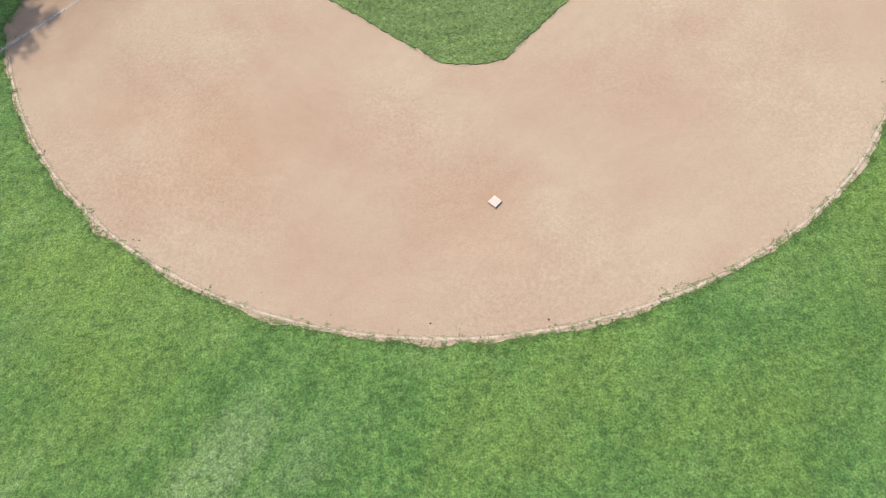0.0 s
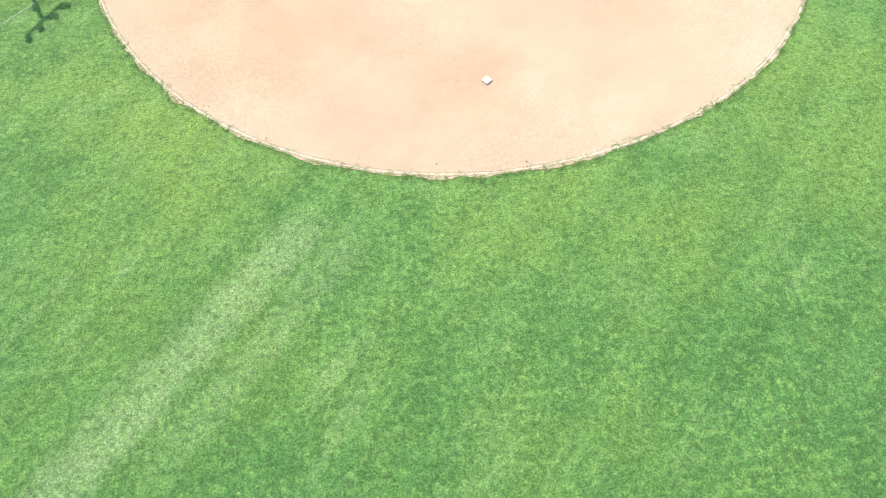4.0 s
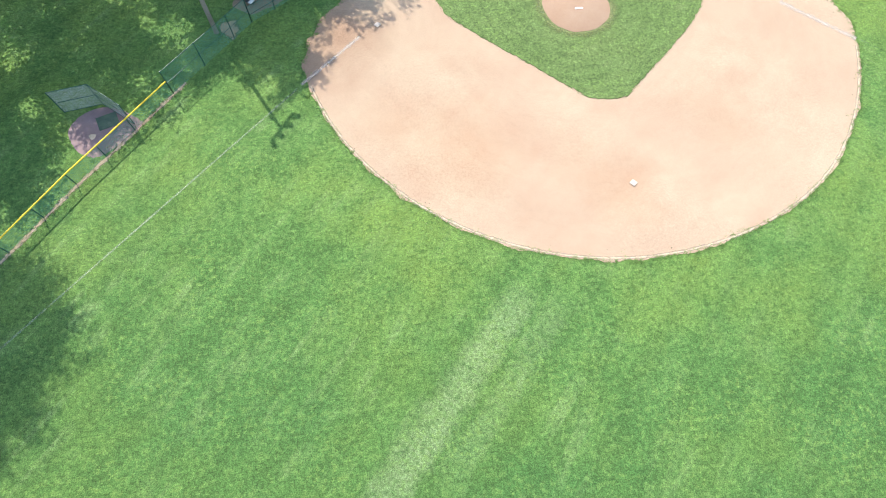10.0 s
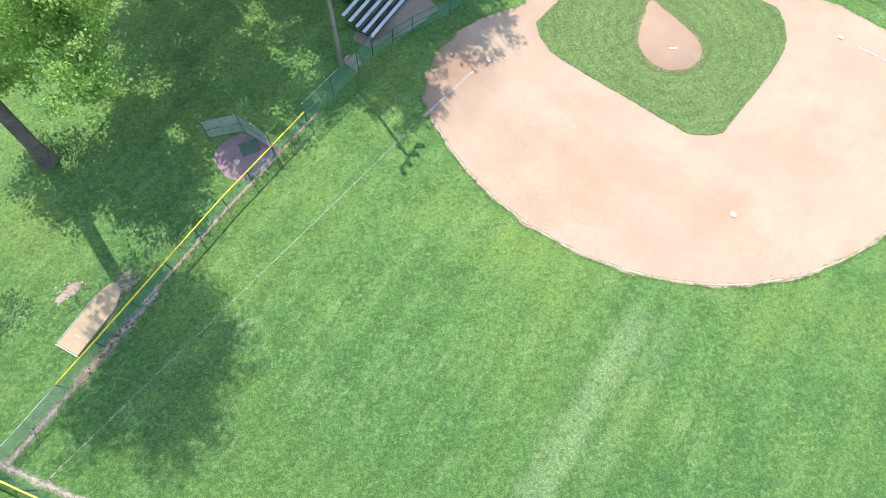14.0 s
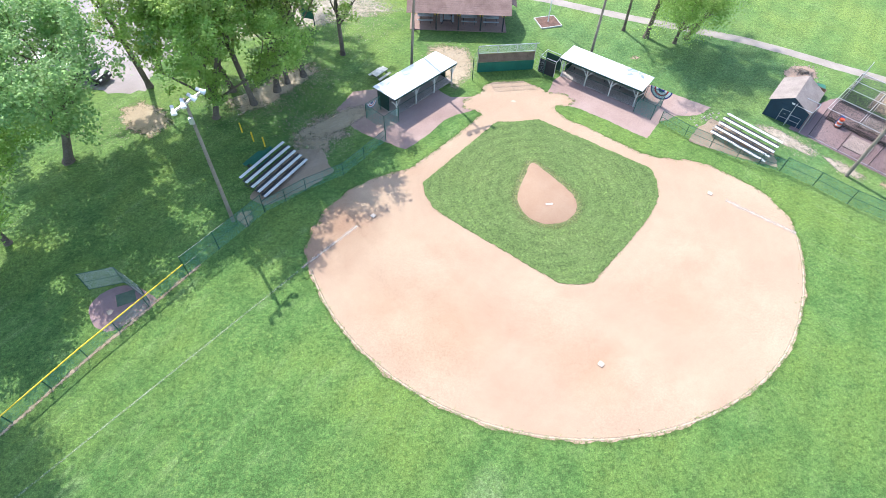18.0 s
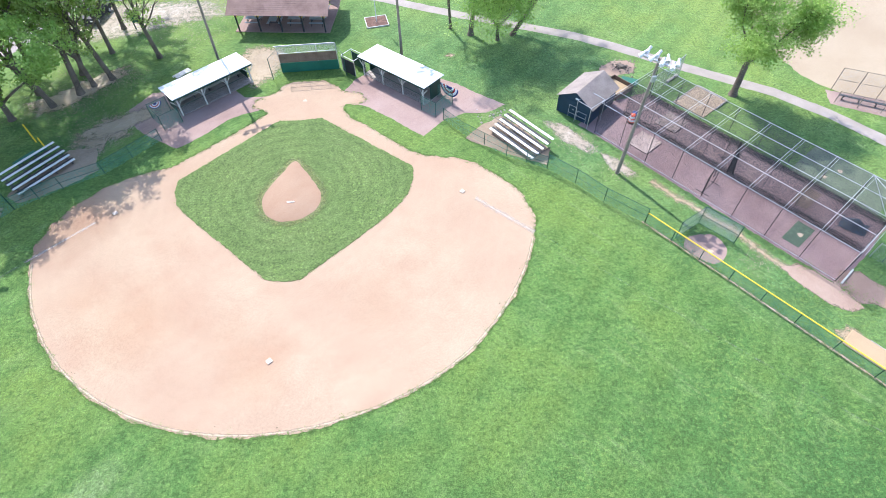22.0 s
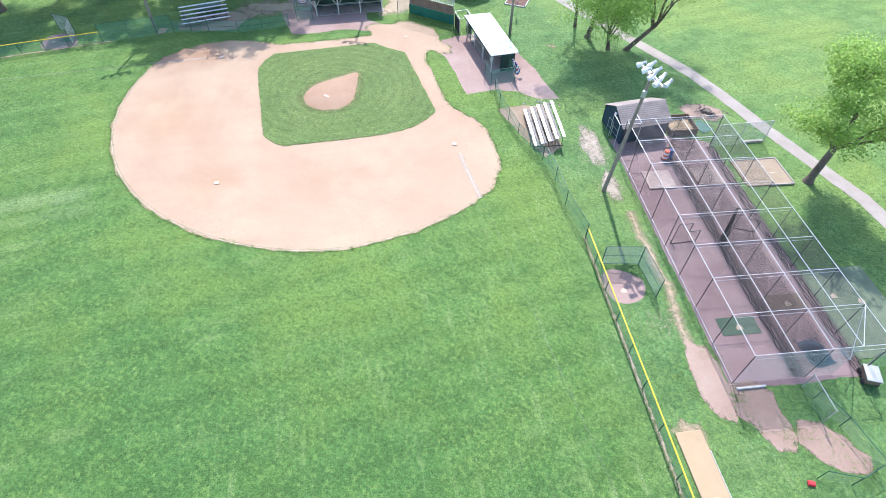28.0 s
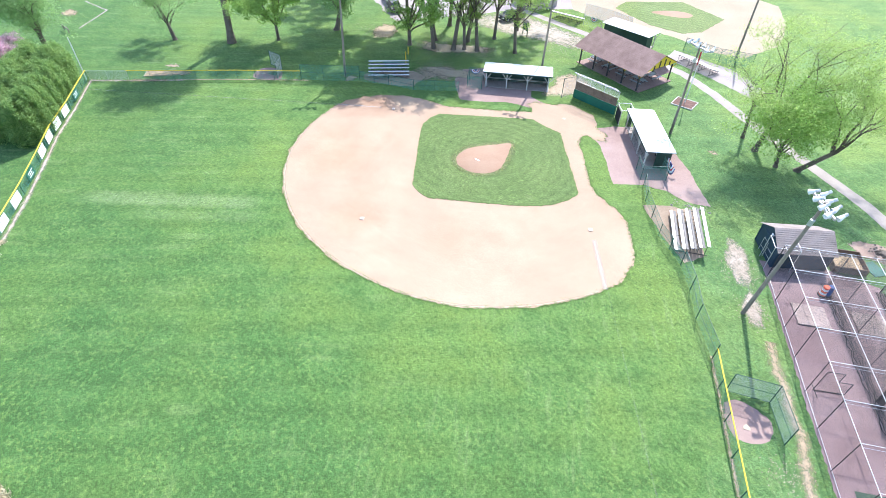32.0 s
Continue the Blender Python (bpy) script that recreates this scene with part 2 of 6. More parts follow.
def soil(name, stops, relief=0.3, grainy=0.22, drag_at=None):
    """Raked infield soil: broad damp stains, soft scuffs, drag marks and pebble grain."""
    m, nt, bsdf, pos = blank(name)
    grain, scuff = tex_noise(nt, pos, 24.0, 4, 0.8), tex_noise(nt, pos, 2.2, 5, 0.7)
    broad, drag = tex_noise(nt, pos, 0.12, 4, 0.55), tex_noise(nt, pos, 1.0, 3, 0.6, (38, 0.12, 1.1))
    stain = tex_noise(nt, pos, 0.3, 3, 0.5)
    f = math_node(nt, "ADD", math_node(nt, "MULTIPLY", broad, 0.62), math_node(nt, "MULTIPLY", scuff, 0.14))
    f = math_node(nt, "ADD", f, math_node(nt, "MULTIPLY", stain, 0.14))
    f = math_node(nt, "ADD", f, math_node(nt, "MULTIPLY", drag, 0.1))
    c = ramp(nt, f, stops)
    if drag_at:
        # drag marks swept in rings, and a few damp, redder stains
        gap = nt.nodes.new("ShaderNodeVectorMath")
        gap.operation = "DISTANCE"
        nt.links.new(pos, gap.inputs[0])
        gap.inputs[1].default_value = (*drag_at, 0)
        ring = nt.nodes.new("ShaderNodeCombineXYZ")
        nt.links.new(math_node(nt, "MULTIPLY_ADD", stain, 3.0, gap.outputs["Value"]), ring.inputs[0])
        nt.links.new(math_node(nt, "MULTIPLY", broad, 3.0), ring.inputs[1])
        sweep = tex_noise(nt, ring.outputs[0], 1.7, 4, 0.65)
        c = mixc(nt, c, contrast(nt, sweep, 0.35, 0.65, 0.978, 1.022), 1.0, "MULTIPLY")
        damp = math_node(nt, "MULTIPLY", contrast(nt, tex_noise(nt, pos, 0.16, 5, 0.6), 0.52, 0.66, 0.0, 1.0), contrast(nt, scuff, 0.3, 0.7, 0.2, 0.5))
        c = mixc(nt, c, (0.345, 0.212, 0.14), damp)
        # first-base corner: damp brown dirt and the grove's soft shade, both in the colour
        far = nt.nodes.new("ShaderNodeVectorMath")
        far.operation = "DISTANCE"
        nt.links.new(pos, far.inputs[0])
        far.inputs[1].default_value = (19.3, 15.6, 0)
        damp_and_shade = contrast(nt, math_node(nt, "MULTIPLY_ADD", stain, 5.0, far.outputs["Value"]), 4.4, 8.6, 0.85, 0.0)
        c = mixc(nt, c, mixc(nt, c, (0.74, 0.63, 0.59), 1.0, "MULTIPLY"), damp_and_shade)
        # redder scuffs behind second base and on the first-base side
        for x, y, reach, amount in ((10.3, 26.2, 5.2, 0.42), (0.5, 30.9, 3.2, 0.45), (3.0, 28.0, 3.0, 0.22), (-7.5, 25.8, 3.4, 0.22), (14.5, 24.0, 3.4, 0.25)):
            far = nt.nodes.new("ShaderNodeVectorMath")
            far.operation = "DISTANCE"
            nt.links.new(pos, far.inputs[0])
            far.inputs[1].default_value = (x, y, 0)
            worn = contrast(nt, math_node(nt, "MULTIPLY_ADD", scuff, 1.6, math_node(nt, "MULTIPLY_ADD", stain, 3.4, far.outputs["Value"])), 1.6 + reach * 0.35, 2.5 + reach, amount, 0.0)
            c = mixc(nt, c, mixc(nt, c, (0.88, 0.68, 0.58), 1.0, "MULTIPLY"), worn)
        # ground trodden rough by cleats in some parts, smooth in others
        lumps = contrast(nt, tex_noise(nt, pos, 6.5, 4, 0.7), 0.38, 0.62, 0.9, 1.07)
        c = mixc(nt, c, lumps, contrast(nt, tex_noise(nt, pos, 0.11, 2, 0.5), 0.44, 0.58, 0.1, 0.95), "MULTIPLY")
    c = mixc(nt, c, contrast(nt, grain, 0.34, 0.66, 1 - grainy, 1 + grainy), 1.0, "MULTIPLY")
    nt.links.new(c, bsdf.inputs["Base Color"])
    bsdf.inputs["Roughness"].default_value = 0.9
    bsdf.inputs["Specular IOR Level"].default_value = 0.2
    bump(nt, bsdf, math_node(nt, "ADD", grain, math_node(nt, "MULTIPLY", scuff, 0.4)), relief, 0.025)
    return m


def netting(name, colour, cell, wire, metal=0.0, rough=0.6):
    """Woven wire or cord: strands of a real width crossing at real spacing, open between them."""
    m, nt, bsdf, pos = blank(name)
    uv = nt.nodes.new("ShaderNodeTexCoord").outputs["UV"]
    sep = nt.nodes.new("ShaderNodeSeparateXYZ")
    nt.links.new(uv, sep.inputs[0])
    u, v = sep.outputs[0], sep.outputs[1]
    lines = []
    for op in ("ADD", "SUBTRACT"):
        w = math_node(nt, "DIVIDE", math_node(nt, op, u, v), cell)
        d = math_node(nt, "ABSOLUTE", math_node(nt, "SUBTRACT", math_node(nt, "FRACT", w), 0.5))
        lines.append(math_node(nt, "LESS_THAN", d, wire / cell / 2))
    a = math_node(nt, "MAXIMUM", *lines)
    bsdf.inputs["Base Color"].default_value = (*colour, 1)
    bsdf.inputs["Metallic"].default_value, bsdf.inputs["Roughness"].default_value = metal, rough
    nt.links.new(a, bsdf.inputs["Alpha"])
    return m


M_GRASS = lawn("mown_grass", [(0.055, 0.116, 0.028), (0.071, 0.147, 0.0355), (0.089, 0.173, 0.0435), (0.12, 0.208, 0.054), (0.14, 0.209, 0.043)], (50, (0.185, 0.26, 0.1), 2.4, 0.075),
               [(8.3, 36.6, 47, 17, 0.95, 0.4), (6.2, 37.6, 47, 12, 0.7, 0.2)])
M_INFIELD = lawn("infield_grass", [(0.086, 0.134, 0.038), (0.095, 0.148, 0.043), (0.104, 0.16, 0.048), (0.117, 0.173, 0.056), (0.122, 0.169, 0.053)], (18, (0.175, 0.205, 0.08), 1.1, 0.03), (), (0, 13.6, 1.05))
M_SOIL = soil("infield_soil", [(0.36, (0.364, 0.25, 0.17)), (0.44, (0.381, 0.27, 0.185)), (0.53, (0.396, 0.291, 0.199)), (0.63, (0.414, 0.318, 0.219))], 0.4, 0.17, (0, 14))
M_BULLPEN = soil("orange_bullpen_clay", [(0.34, (0.335, 0.24, 0.145)), (0.5, (0.39, 0.29, 0.178)), (0.66, (0.425, 0.33, 0.212))], 0.3, 0.14)
M_MOUND = soil("red_mound_clay", [(0.36, (0.27, 0.165, 0.105)), (0.5, (0.32, 0.21, 0.14)), (0.64, (0.36, 0.255, 0.175))], 0.3, 0.14)
M_PALE = soil("pale_soil", [(0.34, (0.32, 0.248, 0.168)), (0.5, (0.355, 0.283, 0.195)), (0.66, (0.385, 0.315, 0.225))])
M_APRON = soil("apron_brick_dust", [(0.34, (0.22, 0.145, 0.124)), (0.5, (0.31, 0.22, 0.19)), (0.66, (0.38, 0.285, 0.25))])
M_CAGEFLOOR = soil("cage_brick_dust", [(0.34, (0.18, 0.118, 0.117)), (0.5, (0.27, 0.19, 0.186)), (0.66, (0.35, 0.26, 0.248))])
M_BARE = soil("bare_earth", [(0.34, (0.19, 0.135, 0.09)), (0.5, (0.3, 0.23, 0.165)), (0.66, (0.4, 0.32, 0.24))], 0.6)
M_GRAVEL = soil("parking_gravel", [(0.34, (0.25, 0.215, 0.205)), (0.5, (0.325, 0.285, 0.275)), (0.66, (0.39, 0.345, 0.335))], 0.6)


def ragged(base, name, lo=0.42, hi=0.56):
    """The same soil, thinning out into the grass from the middle of a patch to its rim."""
    m = base.copy()
    m.name = name
    nt = m.node_tree
    at = nt.nodes.new("ShaderNodeAttribute")
    at.attribute_name = "wear"
    pos = nt.nodes.new("ShaderNodeNewGeometry").outputs["Position"]
    n = math_node(nt, "ADD", math_node(nt, "MULTIPLY", tex_noise(nt, pos, 1.6, 4, 0.7), 0.55), math_node(nt, "MULTIPLY", tex_noise(nt, pos, 9.0, 3, 0.7), 0.45))
    f = math_node(nt, "ADD", math_node(nt, "MULTIPLY", at.outputs["Fac"], 0.35), math_node(nt, "MULTIPLY", n, 0.9))
    nt.links.new(contrast(nt, f, lo, hi, 0, 1), nt.nodes["Principled BSDF"].inputs["Alpha"])
    return m


M_TRACK = ragged(soil("trodden_tan_earth", [(0.34, (0.31, 0.23, 0.15)), (0.5, (0.39, 0.305, 0.205)), (0.66, (0.45, 0.365, 0.26))], 0.5), "trodden_tan_track", 0.58, 0.86)
M_GATEWAY = ragged(soil("pinkish_trodden_dirt", [(0.34, (0.235, 0.155, 0.12)), (0.5, (0.32, 0.228, 0.178)), (0.66, (0.39, 0.3, 0.24))], 0.5), "gateway_dirt", 0.4, 0.52)
M_DRYGRASS = ragged(soil("yellowed_grass", [(0.34, (0.145, 0.17, 0.062)), (0.5, (0.195, 0.21, 0.088)), (0.66, (0.25, 0.245, 0.118))], 0.8), "sparse_yellowed_grass", 0.5, 0.9)
M_DRYWEED = ragged(soil("dry_tan_litter", [(0.34, (0.26, 0.195, 0.125)), (0.5, (0.37, 0.295, 0.2)), (0.66, (0.46, 0.38, 0.28))], 0.8), "dry_fence_litter", 0.57, 0.75)
M_WORN = ragged(M_BARE, "thin_bare_earth", 0.66, 0.82)
M_DRYEDGE = ragged(soil("dry_pale_soil", [(0.34, (0.44, 0.34, 0.235)), (0.5, (0.5, 0.4, 0.285)), (0.66, (0.55, 0.45, 0.33))]), "dry_pale_edge", 0.52, 0.84)
M_FENCEPALE = ragged(soil("pale_fence_gravel", [(0.34, (0.3, 0.245, 0.185)), (0.5, (0.4, 0.34, 0.275)), (0.66, (0.5, 0.44, 0.37))], 0.8), "pale_fence_litter", 0.58, 0.84)
M_CHALKRAG = ragged(soil("scattered_chalk", [(0.34, (0.46, 0.38, 0.31)), (0.5, (0.53, 0.46, 0.39)), (0.66, (0.6, 0.54, 0.48))]), "scuffed_chalk", 0.45, 1.05)
M_PAINTRAG = ragged(soil("old_field_paint", [(0.34, (0.2, 0.27, 0.13)), (0.5, (0.28, 0.35, 0.2)), (0.66, (0.36, 0.42, 0.28))]), "faded_field_paint", 0.46, 1.05)
M_PAINTGONE = ragged(M_PAINTRAG, "nearly_gone_field_paint", 0.62, 1.25)
M_PATH = surface("worn_asphalt", (0.25, 0.212, 0.187), (0.36, 0.315, 0.28), 40, 0.6, 0.85)
M_GREYWOOD = surface("weathered_grey_timber", (0.27, 0.235, 0.215), (0.42, 0.38, 0.35), 14, 1.0, 0.85)
M_BOARDPAD = surface("dusty_wooden_pad", (0.3, 0.225, 0.195), (0.45, 0.36, 0.32), 10, 1.2, 0.88)
M_CANVAS = surface("dusty_base_canvas", (0.5, 0.4, 0.315), (0.64, 0.54, 0.45), 12, 1.0, 0.85)
M_CONC = surface("concrete", (0.33, 0.285, 0.25), (0.45, 0.395, 0.35), 30, 1.0, 0.85)
M_ROOFWHITE = surface("white_roof_sheet", (0.66, 0.67, 0.67), (0.82, 0.83, 0.83), 6, 0.7, 0.55)
M_SHINGLE = surface("brown_shingle", (0.17, 0.105, 0.085), (0.31, 0.21, 0.18), 14, 0.8, 0.9, relief=0.5)
M_SHINGLEGREY = surface("grey_shingle", (0.19, 0.158, 0.142), (0.32, 0.272, 0.245), 14, 0.8, 0.9, relief=0.5)
M_GREENPAINT = surface("green_paint", (0.008, 0.09, 0.06), (0.015, 0.14, 0.09), 12, 0.8, 0.5)
M_DARKGREEN = surface("dark_green_wood", (0.012, 0.04, 0.03), (0.025, 0.07, 0.05), 12, 1.0, 0.6)
M_FENCEPOST = surface("green_coated_steel", (0.012, 0.06, 0.045), (0.025, 0.1, 0.07), 30, 2.0, 0.45)
M_NAVY = surface("navy_siding", (0.012, 0.03, 0.055), (0.02, 0.05, 0.085), 10, 0.8, 0.6)
M_STEEL = surface("galvanised_steel", (0.42, 0.43, 0.44), (0.62, 0.63, 0.64), 24, 2.0, 0.42, 0.6)
M_ALU = surface("aluminium_plank", (0.62, 0.62, 0.63), (0.8, 0.8, 0.8), 18, 1.4, 0.5, 0.25)
M_DARKSTEEL = surface("dark_steel", (0.03, 0.03, 0.032), (0.07, 0.07, 0.075), 24, 2.0, 0.5, 0.3)
M_TIMBER = surface("weathered_pole_timber", (0.17, 0.14, 0.11), (0.3, 0.26, 0.21), 20, 1.5, 0.85)
M_PALEWOOD = surface("pale_post_timber", (0.4, 0.4, 0.36), (0.58, 0.57, 0.53), 20, 1.5, 0.7)
M_BARK = surface("bark", (0.075, 0.057, 0.045), (0.21, 0.17, 0.135), 9, 1.0, 0.95, relief=0.9, dist=0.05)
M_WHITE = surface("white_paint", (0.7, 0.7, 0.69), (0.84, 0.84, 0.83), 20, 1.2, 0.5)
M_YELLOW = surface("yellow_plastic", (0.72, 0.5, 0.03), (0.85, 0.62, 0.05), 16, 0.8, 0.5)
M_ORANGE = surface("orange_plastic", (0.7, 0.09, 0.03), (0.85, 0.14, 0.05), 20, 1.5, 0.45)
M_BLUE = surface("blue_plastic", (0.02, 0.06, 0.2), (0.03, 0.1, 0.3), 20, 1.5, 0.45)
M_RED = surface("red_cloth", (0.4, 0.02, 0.03), (0.55, 0.04, 0.05), 30, 3, 0.8)
M_NAVYCLOTH = surface("blue_cloth", (0.02, 0.03, 0.14), (0.04, 0.06, 0.22), 30, 3, 0.8)
M_BASE = surface("dirty_base_canvas", (0.38, 0.285, 0.2), (0.52, 0.42, 0.32), 12, 2.0, 0.8)
M_TABLE = surface("blue_grey_table", (0.3, 0.34, 0.36), (0.44, 0.48, 0.5), 12, 2.0, 0.6)
M_TURF = surface("green_turf_mat", (0.05, 0.085, 0.06), (0.1, 0.14, 0.095), 30, 2, 0.95)
M_BROWN = surface("brown_screen", (0.12, 0.085, 0.06), (0.22, 0.16, 0.12), 14, 1.5, 0.9)
M_MULCH = surface("brown_mulch", (0.075, 0.04, 0.03), (0.2, 0.115, 0.085), 14, 2.0, 0.95, relief=0.8)
M_CLOD = surface("dark_turf_clod", (0.07, 0.075, 0.04), (0.15, 0.13, 0.075), 30, 2, 0.95)
M_BLACK = surface("black_rubber", (0.015, 0.015, 0.017), (0.04, 0.04, 0.045), 20, 2, 0.7)
M_GLASS = surface("dark_glass", (0.02, 0.025, 0.03), (0.05, 0.06, 0.07), 6, 1, 0.1, spec=0.6)
N_CHAIN = netting("green_chain_link", (0.08, 0.25, 0.19), 0.055, 0.009)
N_STEEL = netting("steel_chain_link", (0.5, 0.52, 0.53), 0.055, 0.012, 0.2)
N_THIN = netting("thin_steel_wire", (0.4, 0.42, 0.43), 0.055, 0.004, 0.3)
M_NETHEAP = surface("heaped_black_net", (0.012, 0.011, 0.012), (0.05, 0.046, 0.046), 26, 3, 1.0, spec=0.05)
N_DENSE = netting("doubled_black_net", (0.025, 0.025, 0.028), 0.05, 0.008)
M_TURFSLAB = surface("faded_green_turf", (0.095, 0.13, 0.08), (0.165, 0.2, 0.13), 20, 0.8, 0.95)
N_CORD = netting("black_cord_net", (0.03, 0.03, 0.035), 0.05, 0.0049)
N_WIND = netting("green_wind_screen", (0.16, 0.32, 0.25), 0.05, 0.011)


def leaf_material(name, dark, light, through_light=0.35):
    m, nt, bsdf, pos = blank(name)
    g = nt.nodes.new("ShaderNodeNewGeometry")
    f = math_node(nt, "ADD", math_node(nt, "MULTIPLY", g.outputs["Random Per Island"], 0.6), math_node(nt, "MULTIPLY", tex_noise(nt, pos, 0.6, 2), 0.4))
    c = ramp(nt, f, [(0.1, dark), (0.9, light)])
    nt.links.new(c, bsdf.inputs["Base Color"])
    bsdf.inputs["Roughness"].default_value = 0.6
    bsdf.inputs["Specular IOR Level"].default_value = 0.3
    tr = nt.nodes.new("ShaderNodeBsdfTranslucent")
    nt.links.new(c, tr.inputs[0])
    mx = nt.nodes.new("ShaderNodeMixShader")
    mx.inputs[0].default_value = through_light
    nt.links.new(bsdf.outputs[0], mx.inputs[1]), nt.links.new(tr.outputs[0], mx.inputs[2])
    nt.links.new(mx.outputs[0], nt.nodes["Material Output"].inputs[0])
    return m


L_SPRING = leaf_material("spring_leaves", (0.29, 0.42, 0.1), (0.52, 0.64, 0.24), 0.62)
L_FRESH = leaf_material("fresh_green_leaves", (0.235, 0.41, 0.085), (0.48, 0.64, 0.2), 0.6)
L_MIDFRESH = leaf_material("full_green_leaves", (0.24, 0.41, 0.09), (0.48, 0.63, 0.2), 0.62)
L_MID = leaf_material("green_leaves", (0.15, 0.3, 0.07), (0.33, 0.48, 0.15), 0.55)
L_SILVER = leaf_material("grey_green_leaves", (0.2, 0.37, 0.115), (0.41, 0.57, 0.26), 0.55)
L_HEDGE = leaf_material("arborvitae_sprays", (0.13, 0.27, 0.075), (0.37, 0.51, 0.165), 0.55)
L_PINK = leaf_material("pink_blossom", (0.45, 0.24, 0.32), (0.72, 0.5, 0.57), 0.4)
L_BUD = leaf_material("russet_buds", (0.32, 0.24, 0.11), (0.52, 0.4, 0.2), 0.5)
L_TUFT = leaf_material("edge_grass_blades", (0.1, 0.19, 0.04), (0.2, 0.3, 0.09), 0.5)
L_STRAW = leaf_material("dry_straw_tufts", (0.4, 0.35, 0.2), (0.66, 0.6, 0.42), 0.2)
L_LITTER = leaf_material("dry_leaf_litter", (0.17, 0.125, 0.085), (0.46, 0.385, 0.29), 0.1)

# ---- building helpers ----
def part(name, bm, material, parent=None, label="", smooth=False):
    me = bpy.data.meshes.new(name)
    bm.to_mesh(me)
    bm.free()
    me.materials.append(material)
    if smooth:
        me.polygons.foreach_set("use_smooth", [True] * len(me.polygons))
    ob = new(name, me)
    ob.parent = parent
    return tagged(ob, label)


def thing(name, m, label, category, group="", kind=""):
    ob = new(name)
    ob.matrix_basis = m
    ob.empty_display_size = 0.3
    return tagged(ob, label, category, group, kind)


def box(bm, c, s, rz=0.0, m=None, bevel=0.0):
    """A block with its centre at c and edges s, turned by rz degrees."""
    mat4 = Matrix.Translation(c) @ Matrix.Rotation(radians(rz), 4, "Z") @ Matrix.Diagonal((*s, 1))
    made = bmesh.ops.create_cube(bm, size=1, matrix=(m or Matrix()) @ mat4)["verts"]
    if bevel:
        edges = list({e for v in made for e in v.link_edges})
        bmesh.ops.bevel(bm, geom=edges, offset=bevel, segments=1, affect="EDGES")
    return bm


def tube(bm, a, b, r, r2=None, n=8, cap=True):
    a, b = Vector(a), Vector(b)
    r2 = r if r2 is None else r2
    q = (b - a).to_track_quat("Z", "Y").to_matrix()
    rings = []
    for p, rad in ((a, r), (b, r2)):
        rings.append([bm.verts.new(p + q @ Vector((rad * math.cos(2 * math.pi * k / n), rad * math.sin(2 * math.pi * k / n), 0))) for k in range(n)])
    for k in range(n):
        bm.faces.new((rings[0][k], rings[0][(k + 1) % n], rings[1][(k + 1) % n], rings[1][k]))
    if cap:
        bm.faces.new(rings[0][::-1]), bm.faces.new(rings[1])
    return bm


def B():
    return bmesh.new()


def panel(a, b, z0, z1, both=0.0):
    """An upright sheet from a to b, with its UV in metres."""
    bm = B()
    uvl = bm.loops.layers.uv.new("UVMap")
    w = math.dist(a, b)
    vs = [bm.verts.new((*p, z)) for p, z in ((a, z0), (b, z0), (b, z1), (a, z1))]
    f = bm.faces.new(vs)
    for lp, uv in zip(f.loops, ((0, z0), (w, z0), (w, z1), (0, z1))):
        lp[uvl].uv = uv
    return bm


def quad_sheet(p0, p1, p2, p3):
    """A four-cornered sheet with its UV in metres."""
    bm = B()
    uvl = bm.loops.layers.uv.new("UVMap")
    pts = [Vector(p) for p in (p0, p1, p2, p3)]
    f = bm.faces.new([bm.verts.new(p) for p in pts])
    e1 = (pts[1] - pts[0]).normalized()
    nrm = e1.cross(pts[3] - pts[0]).normalized()
    e2 = nrm.cross(e1)
    for lp, p in zip(f.loops, pts):
        lp[uvl].uv = ((p - pts[0]).dot(e1), (p - pts[0]).dot(e2))
    return bm


def rough_outline(pts, step=0.35, amp=0.12, seed=0, closed=True):
    """The outline through pts, rounded off and worn ragged."""
    rng = random.Random(seed)
    out = []
    n = len(pts)
    for k in range(n):
        a, b = Vector(pts[k]).to_2d(), Vector(pts[(k + 1) % n]).to_2d()
        d = b - a
        m = max(1, int(d.length / step))
        nv = Vector((-d.y, d.x)).normalized()
        for j in range(m):
            p = a + d * (j / m)
            w = noise.noise(Vector((p.x * 0.9, p.y * 0.9, seed))) + 0.7 * noise.noise(Vector((p.x * 3.1, p.y * 3.1, seed + 5)))
            p = p + nv * (w * amp + rng.uniform(-0.3, 0.3) * amp)
            out.append((p.x, p.y))
    return out


def smooth_closed(pts, per=6):
    """A closed Catmull-Rom line through pts."""
    out, n = [], len(pts)
    for k in range(n):
        p = [Vector(pts[(k + j - 1) % n]).to_2d() for j in range(4)]
        for s in range(per):
            t = s / per
            out.append(tuple(0.5 * (2 * p[1] + (p[2] - p[0]) * t + (2 * p[0] - 5 * p[1] + 4 * p[2] - p[3]) * t * t + (3 * p[1] - p[0] - 3 * p[2] + p[3]) * t ** 3)))
    return out


def sheet(name, outline, z, material, label, thick=0.0, category="ground"):
    bm = B()
    f = bm.faces.new([bm.verts.new((x, y, z)) for x, y in outline])
    f.normal_update()
    if f.normal.z < 0:
        f.normal_flip()
    if thick:
        r = bmesh.ops.extrude_face_region(bm, geom=[f])
        low = [v for v in r["geom"] if isinstance(v, bmesh.types.BMVert)]
        for v in low:
            v.co.z -= 0
        bmesh.ops.translate(bm, verts=[v for v in bm.verts if v not in low], vec=(0, 0, -thick))
    ob = part(name, bm, material)
    return tagged(ob, label, category, "", "structure")


